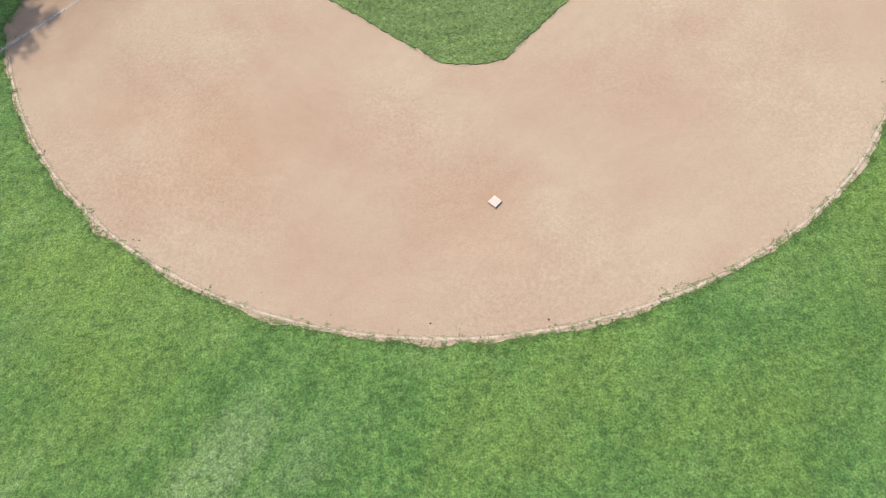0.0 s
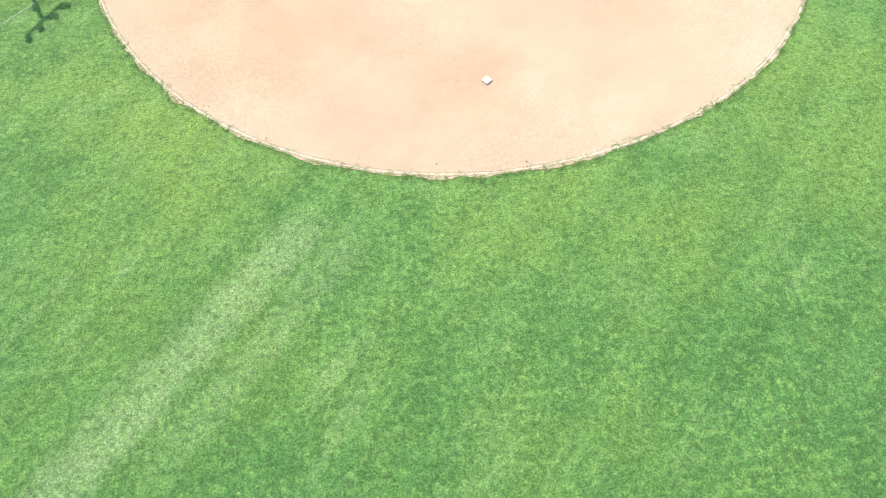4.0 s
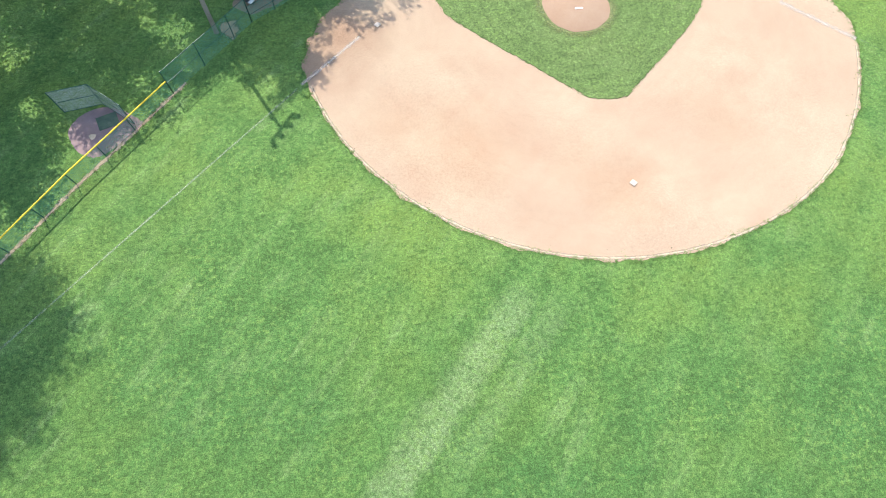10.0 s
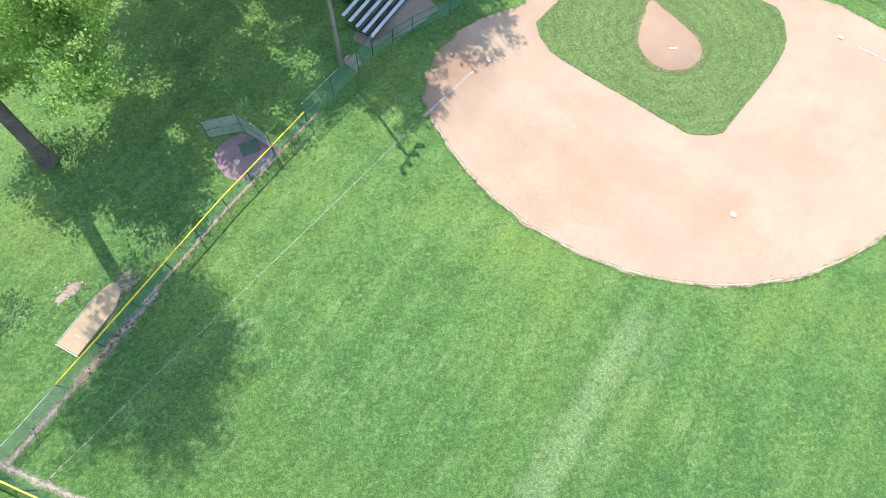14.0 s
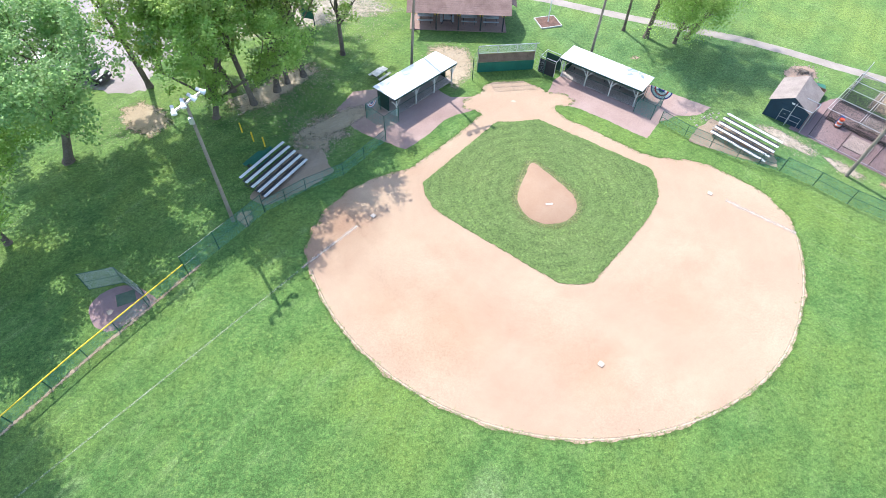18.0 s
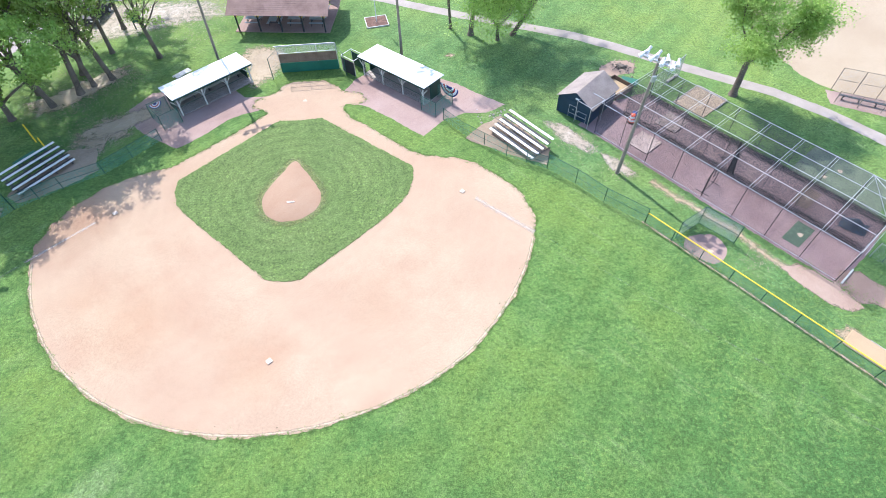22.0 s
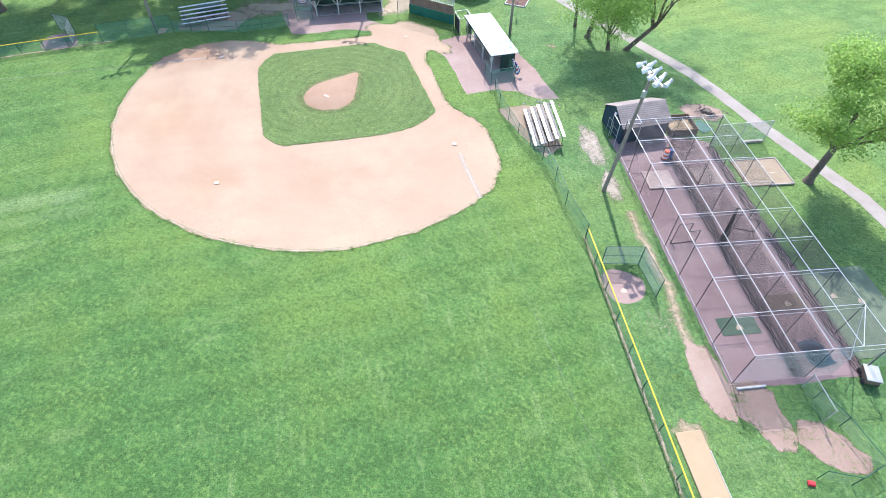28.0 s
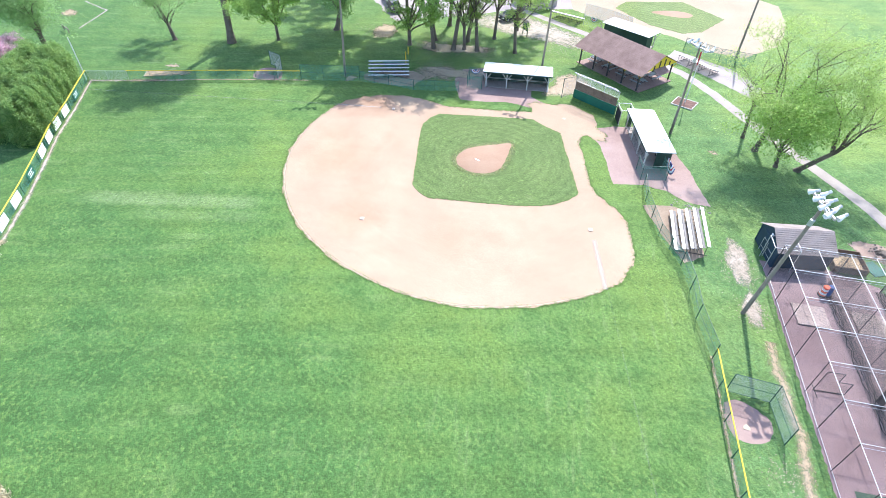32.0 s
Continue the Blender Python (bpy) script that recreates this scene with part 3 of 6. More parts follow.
def worn_patch(name, pts, z, material, label, seed=0):
    """A patch that is barest in its middle and runs out at its rim."""
    out = rough_outline(pts, 0.6, 0.25, seed)
    bm = B()
    layer = bm.verts.layers.float.new("wear")
    cx, cy = sum(p[0] for p in out) / len(out), sum(p[1] for p in out) / len(out)
    rings = []
    for s, w in ((1.15, 0.0), (0.75, 0.75), (0.35, 1.0)):
        ring = [bm.verts.new((cx + (x - cx) * s, cy + (y - cy) * s, z)) for x, y in out]
        for v in ring:
            v[layer] = w
        rings.append(ring)
    n = len(out)
    for a, b in zip(rings, rings[1:]):
        for k in range(n):
            bm.faces.new((a[k], a[(k + 1) % n], b[(k + 1) % n], b[k]))
    bm.faces.new(rings[-1])
    bmesh.ops.recalc_face_normals(bm, faces=bm.faces)
    return tagged(part(name, bm, material), label, "dirt", "", "structure")


def worn_strip(name, pts, w0, w1, z, material, label):
    """A worn band along a line, barest in its middle."""
    bm = B()
    layer = bm.verts.layers.float.new("wear")
    rows = []
    for k, p in enumerate(pts):
        a, b = Vector(pts[max(k - 1, 0)]), Vector(pts[min(k + 1, len(pts) - 1)])
        d = (b - a).normalized()
        nv = Vector((-d.y, d.x))
        row = []
        for off, w in ((w0, 0.0), ((w0 - w1) / 2, 1.0), (-w1, 0.0)):
            q = Vector(p) + nv * off
            v = bm.verts.new((q.x, q.y, z))
            v[layer] = w
            row.append(v)
        rows.append(row)
    for a, b in zip(rows, rows[1:]):
        for k in (0, 1):
            bm.faces.new((a[k], b[k], b[k + 1], a[k + 1]))
    bmesh.ops.recalc_face_normals(bm, faces=bm.faces)
    return tagged(part(name, bm, material), label, "dirt", "", "structure")

# ---- ground and soil ----
bm = B()
bmesh.ops.create_grid(bm, x_segments=40, y_segments=40, size=1500)
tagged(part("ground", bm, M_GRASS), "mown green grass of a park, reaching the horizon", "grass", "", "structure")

swell = [1 + 0.011 * math.exp(-((a - 127) / 17) ** 2) for a in range(180)]
skin = [(-0.2 + 21.0 * swell[a] * math.cos(radians(a)), 14.85 + 20.58 * swell[a] * math.sin(radians(a))) for a in range(15, 164, 2)] + [(-20.7, 18.5), (-20.15, 15.7), (-18.5, 13.6), (-16.4, 11.6), (-14.4, 10.5), (-12.2, 10.2),
        (-10.6, 9.4), (-8.2, 7.0), (-5.2, 4.2), (-3.9, 2.7), (-4.2, 1.7), (-5.6, 1.9), (-6.3, 1.0), (-5.8, 0.0), (-4.6, -0.4), (-3.6, -0.9), (-2.7, -1.9), (-1.6, -2.7), (0.0, -2.9), (1.7, -2.8), (2.7, -2.0), (3.3, -1.0), (4.2, -0.4), (5.2, 0.2), (5.4, 1.4), (4.2, 1.8), (3.7, 2.4),
        (6.4, 5.2), (8.7, 7.2), (11.0, 9.3), (12.0, 9.8), (14.5, 10.5), (17.0, 11.9), (18.9, 14.0), (20.1, 16.4), (20.55, 18.4)]
lumpy = rough_outline(skin, 0.45, 0.17, 11)
sheet("infield_dirt", rough_outline(lumpy, 0.08, 0.08, 3), 0.012, M_SOIL, "raked tan infield dirt with reddish damp stains", category="dirt")
diamond = [(10.4, 11.5), (10.35, 12.9), (9.9, 14.5), (9.3, 15.3), (1.05, 23.2), (0.3, 23.45), (-0.9, 23.5), (-1.7, 23.4), (-7.9, 17.9), (-9.6, 15.9), (-10.25, 14.8), (-10.7, 13.3),
           (-10.75, 11.8), (-10.5, 11.3), (-1.9, 3.7), (-0.8, 3.85), (0.6, 3.85), (2.3, 3.7)]
half = [(x * 0.994 - 0.001, 14.9 + 0.994 * (y - 14.9)) for x, y in skin[:-1]]
worn_strip("dry_dirt_edge", half[:75], 0.2, 0.15, 0.017, M_DRYEDGE, "pale dry rim of the infield dirt")
sheet("infield_grass", rough_outline(diamond, 0.09, 0.11, 8), 0.04, M_INFIELD, "mown grass diamond inside the base paths", 0.035, "grass")

# pitcher's mound: a teardrop of soil that rises to the rubber
bm = B()
drop = smooth_closed([(0.1, 9.9), (1.0, 11.2), (2.1, 13.3), (2.45, 14.6), (2.1, 16.1), (1.1, 17.1), (0.0, 17.35), (-1.2, 17.1), (-2.3, 16.1), (-2.65, 14.7), (-2.2, 13.4), (-0.9, 11.2)], 6)
drop = rough_outline(drop, 0.2, 0.05, 21)
rings = []
for k in range(9):
    s = 1 - k / 8
    rings.append([bm.verts.new(((x + 0.1) * s - 0.1, (y - 15.0) * s + 15.0, 0.056 + 0.22 * (1 - s ** 1.6))) for x, y in drop])
for a, b in zip(rings, rings[1:]):
    for k in range(len(drop)):
        bm.faces.new((a[k], a[(k + 1) % len(drop)], b[(k + 1) % len(drop)], b[k]))
bmesh.ops.remove_doubles(bm, verts=bm.verts, dist=0.001)
tagged(part("pitchers_mound", bm, M_MOUND, smooth=True), "teardrop-shaped reddish dirt pitching mound", "mound", "", "structure")
worn_strip("mound_edge", drop + drop[:1], 0.85, 0.85, 0.049, M_DRYGRASS, "dry yellowed grass round the mound")
tagged(part("pitchers_rubber", box(B(), (-0.11, 15.3, 0.285), (0.61, 0.15, 0.03), 0, None, 0.008), M_WHITE), "white rubber slab on the pitching mound", "pitching rubber")

sheet("apron_first_base", rough_outline([(11.7, 7.1), (13.3, 6.0), (15.6, 4.4), (17.2, 2.8), (18.0, 0.6), (16.4, -2.2), (13.4, -2.6), (8.4, -3.4), (7.4, -1.6), (6.4, -0.5), (3.6, -0.4), (3.9, 1.6), (6.3, 2.4), (7.6, 3.2), (8.7, 4.5), (10.4, 6.1)], 0.3, 0.12, 31), 0.007, M_APRON, "pinkish brick-dust apron before the dugout", category="dirt")
sheet("apron_third_base", rough_outline([(-3.3, 0.3), (-5.2, -2.8), (-7.4, -4.6), (-10.0, -4.4), (-13.4, -2.4), (-15.8, -0.8), (-18.6, 1.8), (-20.4, 3.2), (-18.3, 4.4), (-16.3, 4.2), (-14.2, 5.0), (-11.9, 7.4), (-10.6, 6.2), (-9.2, 4.7), (-6.4, 2.3), (-4.2, 1.2)], 0.3, 0.1, 32), 0.007, M_APRON, "pinkish brick-dust apron before the dugout", category="dirt")
sheet("bleacher_pad_first", rough_outline([(25.3, 12.2), (24.6, 10.0), (22.0, 6.4), (19.5, 6.2), (18.2, 9.4), (20.7, 11.6), (24.0, 13.2)], 0.3, 0.15, 33), 0.009, M_BARE, "bare trodden earth under the bleachers", category="dirt")
sheet("bleacher_pad_third", rough_outline([(-15.9, 8.1), (-17.6, 6.2), (-19.8, 5.0), (-21.5, 7.0), (-23.6, 10.4), (-22.9, 12.4), (-19.7, 10.7)], 0.3, 0.15, 34), 0.009, M_BARE, "bare trodden earth under the bleachers", category="dirt")
def cage_xy(s, n):
    """Plan of the batting cages: metres along and across from their corner by the shed."""
    return (-27.5 - 0.594 * s - 0.804 * n, 8.6 + 0.804 * s - 0.594 * n)


sheet("cage_floor", rough_outline([cage_xy(*p) for p in ((-1.6, 0.5), (3, 0.6), (12, 0.55), (23.6, 0.6), (23.7, 5.2), (23.5, 9.6), (18, 9.75), (12, 9.7), (4, 9.8), (-0.4, 9.6), (-1.8, 5.4))], 0.3, 0.12, 35), 0.006, M_CAGEFLOOR, "purplish brick-dust floor of the batting cages", category="dirt")
for nm, pts, sd in (("cage_path", [(-38.8, 25.4), (-39.5, 27.2), (-40.4, 28.6), (-41.6, 29.2), (-42.5, 29.1), (-42.3, 28.0), (-41.2, 26.6), (-40.0, 25.2)], 36), ("cage_gate_ground", [(-42.0, 27.0), (-42.7, 28.6), (-43.6, 28.9), (-45.0, 29.6), (-46.0, 29.1), (-45.4, 27.8), (-44.2, 26.4), (-43.0, 26.2)], 51), ("pen_ground", [(-46.0, 27.4), (-46.3, 28.7), (-47.4, 29.1), (-48.4, 29.2), (-49.6, 28.5), (-49.5, 27.6), (-47.0, 26.9)], 52)):
    worn_patch(nm, pts, 0.008 + 0.0045 * (sd % 50) % 0.0135, M_GATEWAY, "worn pinkish dirt patch at the cage gate", sd)
sheet("bullpen_left_dirt", rough_outline(smooth_closed([(-31.9, 22.7), (-32.5, 21.8), (-33.7, 21.55), (-34.7, 21.8), (-35.1, 23.1), (-34.4, 24.3), (-33.5, 24.5), (-32.6, 23.9)], 4), 0.2, 0.1, 37), 0.008, M_APRON, "round dirt patch at a bullpen plate", category="dirt")
sheet("bullpen_right_dirt", rough_outline(smooth_closed([(35.6, 21.9), (34.7, 20.6), (33.0, 20.4), (31.2, 21.6), (31.3, 22.4), (33.4, 24.2), (34.9, 23.6)], 4), 0.2, 0.1, 38), 0.008, M_CAGEFLOOR, "round dirt patch at a bullpen plate", category="dirt")
for nm, pts, sd in (("bare_ground_grove", [(27.8, 1.2), (25.0, 0.2), (22.6, -2.6), (19.4, -6.4), (20.4, -8.4), (24.0, -6.0), (27.0, -3.0), (30.0, -1.4)], 41), ("bare_ground_lot_edge", [(39.3, -1.2), (37.6, -2.4), (34.7, -1.0), (33.3, 1.8), (35.2, 3.8), (38.0, 2.2)], 42),
                    ("bare_ground_backstop", [(7.8, -10.6), (5.4, -10.4), (3.2, -9.6), (2.8, -7.0), (3.3, -4.6), (4.2, -3.3), (5.5, -1.6), (6.6, -2.6), (7.0, -5.2), (8.4, -8.0)], 43), ("worn_ground_bleachers", [(16.2, 4.6), (17.6, 0.6), (20.2, 1.0), (22.9, 4.8), (21.8, 7.0), (19.9, 8.0), (18.4, 7.6), (18.6, 5.6)], 44),
                    ("worn_ground_shed", [(-23.4, 5.8), (-25.2, 6.2), (-27.0, 8.4), (-28.2, 10.8), (-27.2, 11.6), (-24.8, 9.2)], 47), ("worn_ground_pole", [(-27.8, 10.8), (-29.3, 12.0), (-31.0, 14.4), (-30.0, 15.0), (-28.2, 13.2)], 48), ("bare_spot_third", [(-14.6, -6.2), (-15.6, -5.8), (-16.4, -6.4), (-15.4, -6.9)], 50), ("pole_foot_earth", [(25.0, 13.4), (26.1, 13.6), (26.3, 14.8), (25.3, 15.5), (24.6, 14.5)], 49),
                    ("litter_ground_lot", [(9.5, -18.2), (13.0, -16.8), (18.0, -15.5), (22.0, -13.5), (27.0, -12.5), (32.0, -12.0), (34.0, -15.0), (30.0, -23.0), (20.0, -22.8), (12.0, -22.5)], 53), ("dugout_way", [(21.5, 5.4), (19.4, 5.2), (16.4, 3.2), (14.4, 1.4), (15.2, -0.4), (17.4, 0.6), (19.8, 2.4), (22.4, 4.0)], 54),
                    ("stump_ground", [(-31.4, -1.4), (-32.6, -0.6), (-34.6, -1.2), (-35.2, -2.6), (-33.6, -3.2), (-31.8, -2.6)], 46)):
    worn_patch(nm, pts, {44: 0.0085, 54: 0.0115, 53: 0.0075}.get(sd, 0.005), M_TRACK if sd == 44 else M_GATEWAY if sd == 46 else M_FENCEPALE if sd in (47, 48, 53) else M_DRYWEED if sd in (41, 54, 42, 43, 47, 48, 49) else M_WORN, "patchy bare earth with thin grass", sd)

# fence lines and the bare earth along their feet
worn_strip("worn_track_cage", [(-31.6, 15.2), (-32.9, 17.2), (-34.1, 18.4), (-35.2, 20.1), (-36.5, 21.3), (-37.5, 23.4), (-38.9, 25.4)], 0.8, 0.8, 0.007, M_TRACK, "trodden bare track beside the cages")
RF_CORNER, LF_CORNER = (46.6, 41.2), (-45.4, 41.1)
OUTFIELD = [RF_CORNER, (45.6, 41.75), (44.2, 42.5), (39.2, 45.1), (34.0, 48.1), (28.6, 50.6), (23.6, 53.0), (17.6, 56.2), (10.0, 59.6), (3.0, 61.3), (-4.0, 61.2), (-9.0, 60.4), (-12.0, 59.65), (-15.4, 59.0), (-18.5, 58.3), (-26.0, 55.0), (-33.5, 49.6), (-39.8, 44.9), LF_CORNER]
worn_strip("fence_foot_right", [(28.4, 18.8), (31.4, 22.4), (34.6, 26.1), (37.9, 30.3), (39.6, 32.4)], 0.36, 0.2, 0.006, M_DRYWEED, "strip of bare earth along a fence")
worn_strip("fence_gravel_right", [(38.9, 31.6), (40.2, 33.2), (41.5, 34.9), (43.3, 37.15), (44.9, 39.2), (46.2, 40.9)], 0.72, 0.25, 0.0065, M_FENCEPALE, "pale gravel and litter along a fence")
worn_strip("fence_foot_left", [(-29.4, 19.8), (-33.4, 25.1), (-38.9, 32.4), (-45.4, 41.1)], 0.22, 0.22, 0.006, M_DRYWEED, "strip of bare earth along a fence")
worn_strip("fence_foot_outfield", OUTFIELD[:8], 0.85, 0.05, 0.006, M_FENCEPALE, "strip of bare earth along a fence")
worn_strip("fence_foot_centre", OUTFIELD[7:], 0.55, 0.1, 0.006, M_DRYWEED, "dry litter along the foot of a fence")
worn_strip("bullpen_spill_right", [(40.1, 33.3), (40.8, 34.1), (41.6, 35.1), (42.4, 36.1), (43.0, 36.8)], 0.95, 0.7, 0.0075, M_TRACK, "tan dirt spilled under the fence beside a bullpen")

# path, lot and the two other fields
def band(pts, w):
    l, r = [], []
    for k, p in enumerate(pts):
        a, b = Vector(pts[max(k - 1, 0)]), Vector(pts[min(k + 1, len(pts) - 1)])
        n = Vector((-(b - a).y, (b - a).x)).normalized() * w / 2
        l.append(tuple(Vector(p) + n)), r.append(tuple(Vector(p) - n))
    return l + r[::-1]


WAY = [(30, -24.0), (20, -23.6), (12, -23.6), (5, -23.2), (-2.5, -22.2), (-8.2, -19.8), (-13.0, -17.2), (-17.6, -14.8), (-23.2, -12.2), (-30, -8.9), (-34.2, -6.1), (-38.6, -2.7), (-43.6, 0.8), (-47.8, 3.7), (-51.6, 7.6), (-55.2, 12.7), (-57.3, 16.3), (-59.6, 19.7), (-62.2, 23.3), (-64.6, 26.8), (-67.2, 32.2), (-70, 40), (-72, 50), (-74, 64)]
sheet("footpath", rough_outline(band(WAY, 1.5), 0.5, 0.07, 61), 0.013, M_PATH, "pale worn asphalt footpath across the grass", category="path")
sheet("bleacher_paving", rough_outline([(3.0, -29.0), (2.4, -25.2), (-6.0, -23.9), (-12.0, -22.4), (-12.6, -25.6), (-6.4, -29.0)], 0.5, 0.12, 67), 0.01, M_PATH, "pale paving round the far bleachers", category="paving")
sheet("parking_lot", rough_outline([(37.2, -3.8), (40.0, -3.6), (44.3, -5.0), (47.5, -6.4), (60, -6), (80, -10), (80, -60), (40, -60), (22, -34), (30, -24), (33.5, -14), (37.0, -8.5)], 0.7, 0.4, 62), 0.006, M_GRAVEL, "pale gravel parking lot", category="parking lot")
sheet("second_infield", rough_outline([(24, -31), (16, -30.6), (9, -33.2), (5, -33.6), (-0.5, -32.5), (-5.2, -34.4), (-6.4, -43.5), (-3.4, -53), (2, -62), (14, -64), (26, -55), (29, -44), (28, -35)], 0.5, 0.2, 63), 0.009, M_PALE, "pale dirt infield of a neighbouring field", category="dirt")
sheet("second_diamond", rough_outline([(20.0, -37.7), (20.8, -42.2), (14.1, -50.1), (4.8, -47.6), (4.2, -39.0), (5.9, -35.9), (11.4, -35.2)], 0.5, 0.15, 64), 0.03, M_INFIELD, "grass diamond of a neighbouring field", 0.02, "grass")
sheet("second_mound", rough_outline(smooth_closed([(14.8, -40.8), (13.2, -43.9), (11.0, -45.4), (9.2, -45.0), (9.3, -43.0), (11.6, -41.4)], 4), 0.4, 0.08, 65), 0.04, M_MOUND, "reddish dirt mound of a neighbouring field", category="mound")
sheet("third_infield", rough_outline([(-52.3, -13.5), (-51.2, -8.5), (-51.0, -3.5), (-52.0, 1.2), (-53.6, 3.6), (-57.6, 7.8), (-62.1, 10.4), (-66.8, 12.0), (-71, 10.5), (-78, 4), (-85, -6), (-86, -20), (-78, -24), (-68, -20.5), (-60.0, -17.4), (-56.9, -16.0)], 0.5, 0.25, 66), 0.009, M_PALE, "pale dirt infield of a neighbouring field", category="dirt")

# chalk lines
for nm, a, b, w in (("foul_line_first", (16.3, 16.05), (20.6, 19.95), 0.2), ("foul_line_third", (-16.0, 16.0), (-20.4, 20.2), 0.3)):
    worn_strip(nm, [tuple(Vector(a).lerp(Vector(b), k / 8)) for k in range(9)], w, w, 0.02, M_CHALKRAG, "scuffed white chalk foul line on the dirt")
for nm, a, b, mt in (("foul_paint_first", (20.9, 20.25), (43.6, 41.95), M_PAINTRAG), ("foul_paint_third", (-20.7, 20.3), (-43.0, 41.9), M_PAINTGONE)):
    worn_strip(nm, [tuple(Vector(a).lerp(Vector(b), k / 24)) for k in range(25)], 0.1, 0.1, 0.006, mt, "faded white painted foul line on the grass")
# bases and home plates
def base(x, y, rz, z=0.014):
    o = part("base", box(B(), (0, 0, 0.035), (0.38, 0.38, 0.07), 0, None, 0.015), M_CANVAS)
    o.matrix_basis = pose(x, y, z, 0, 0, rz)
    return tagged(o, "square dirt-stained white canvas base", "base", "bases of the infield")


base(14.94, 15.09, 45), base(-14.94, 15.09, 45), base(-0.2, 30.2, 40)


def home_plate(x, y, z, rz, label="white five-sided rubber home plate"):
    bm = B()
    pts = [(0, -0.22), (0.215, 0.0), (0.215, 0.22), (-0.215, 0.22), (-0.215, 0.0)]
    f = bm.faces.new([bm.verts.new((*p, 0)) for p in pts])
    r = bmesh.ops.extrude_face_region(bm, geom=[f])
    bmesh.ops.translate(bm, verts=[v for v in r["geom"] if isinstance(v, bmesh.types.BMVert)], vec=(0, 0, 0.02))
    bmesh.ops.recalc_face_normals(bm, faces=bm.faces)
    o = part("home_plate", bm, M_BASE)
    o.matrix_basis = pose(x, y, z, 0, 0, rz)
    return tagged(o, label, "home plate")


home_plate(0.05, 0.6, 0.013, 0)
home_plate(34.0, 22.6, 0.012, -55)
home_plate(-33.75, 23.3, 0.012, 30)

# ---- fences ----
def fence(name, pts, h, label, cap=False, net=None, post_step=2.6, rails=(1.0,), post_mat=None, post_r=0.035):
    t = thing(name, pose(pts[0][0], pts[0][1], 0), label, "fence")
    o = Vector((*pts[0], 0))
    pm, net = post_mat or M_FENCEPOST, net or N_CHAIN
    for a, b in zip(pts, pts[1:]):
        a, b = Vector((*a, 0)) - o, Vector((*b, 0)) - o
        n = max(1, round((b - a).length / post_step))
        for k in range(n):
            p = a.lerp(b, k / n)
            part("post", tube(B(), p, p + Vector((0, 0, h + 0.04)), post_r, n=6), pm, t)
        for f in rails:
            z = Vector((0, 0, h * f))
            part("rail", tube(B(), a + z, b + z, 0.022, n=6), pm, t)
        part("wire_mesh", panel(a.to_2d(), b.to_2d(), 0.03, h), net, t)
        if cap:
            z = Vector((0, 0, h + 0.03))
            # left of centre the yellow cap is painted white for glare on the board tops
            faded = (b + o).x < -3 and (a + o).y > 45
            part("fence_cap", tube(B(), a + z, b + z, 0.046, n=8), M_WHITE if faded else M_YELLOW, t, "plastic fence cap whitened for the glare on the board tops" if faded else "yellow corrugated plastic fence cap")
    p = Vector((*pts[-1], 0)) - o
    part("post", tube(B(), p, p + Vector((0, 0, h + 0.04)), post_r, n=6), pm, t)
    return t


fence("chain_link_fence", [(13.4, 5.7), (15.5, 8.0), (17.4, 10.0), (20.6, 11.6), (23.9, 13.9)], 1.4, "green chain-link fence behind first base", rails=(1.0, 0.5))
fence("chain_link_fence", [(23.9, 13.9), (25.1, 15.3), (29.1, 19.7)], 2.1, "tall green chain-link fence by the light pole", rails=(1.0, 0.5))
fence("chain_link_fence", [(29.1, 19.7), (31.4, 22.4), (34.6, 26.1), (37.9, 30.3), (41.5, 34.9), (43.3, 37.15)], 1.2, "green chain-link fence with a yellow cap", True)
fence("chain_link_fence", [(43.3, 37.15), (44.9, 39.2), (46.6, 41.2)], 1.2, "uncapped grey chain-link fence running to the outfield corner", net=N_STEEL, post_mat=M_STEEL)
fence("chain_link_fence", OUTFIELD, 1.2, "green chain-link outfield fence with a yellow cap", True)
fence("chain_link_fence", [(-29.55, 20.0), (-37.2, 30.1), (-45.4, 41.1)], 1.2, "green chain-link fence with a yellow cap", True)
fence("chain_link_fence", [(-14.0, 5.1), (-15.7, 7.4), (-19.4, 10.9), (-22.8, 12.9)], 1.4, "green chain-link fence behind third base", rails=(1.0, 0.5))
fence("chain_link_fence", [(-22.8, 12.9), (-24.9, 15.0), (-26.8, 17.4), (-29.55, 20.0)], 1.7, "tall green chain-link fence near a light pole", rails=(1.0, 0.5))

# ---- dugouts ----
def bunting(m, label="red, white and blue pleated half-round bunting on a fence"):
    t = thing("bunting", m, label, "bunting")
    for nm, r0, r1, mt in (("blue_hem", 0.53, 0.6, M_NAVYCLOTH), ("white_band", 0.4, 0.53, M_WHITE), ("red_band", 0.31, 0.4, M_RED), ("white_pleat", 0.19, 0.31, M_WHITE), ("blue_centre", 0.02, 0.19, M_NAVYCLOTH)):
        bm = B()
        rows = []
        for k in range(25):
            a = math.pi + math.pi * k / 24
            w = 0.02 * (k % 2)
            rows.append([bm.verts.new((r * math.cos(a), w + d, r * math.sin(a))) for r in (r0, r1) for d in (0, 0.012)])
        for p, q in zip(rows, rows[1:]):
            for i, j in ((0, 2), (2, 3), (3, 1), (1, 0)):
                bm.faces.new((p[i], p[j], q[j], q[i]))
        part(nm, bm, mt, t)
    return t


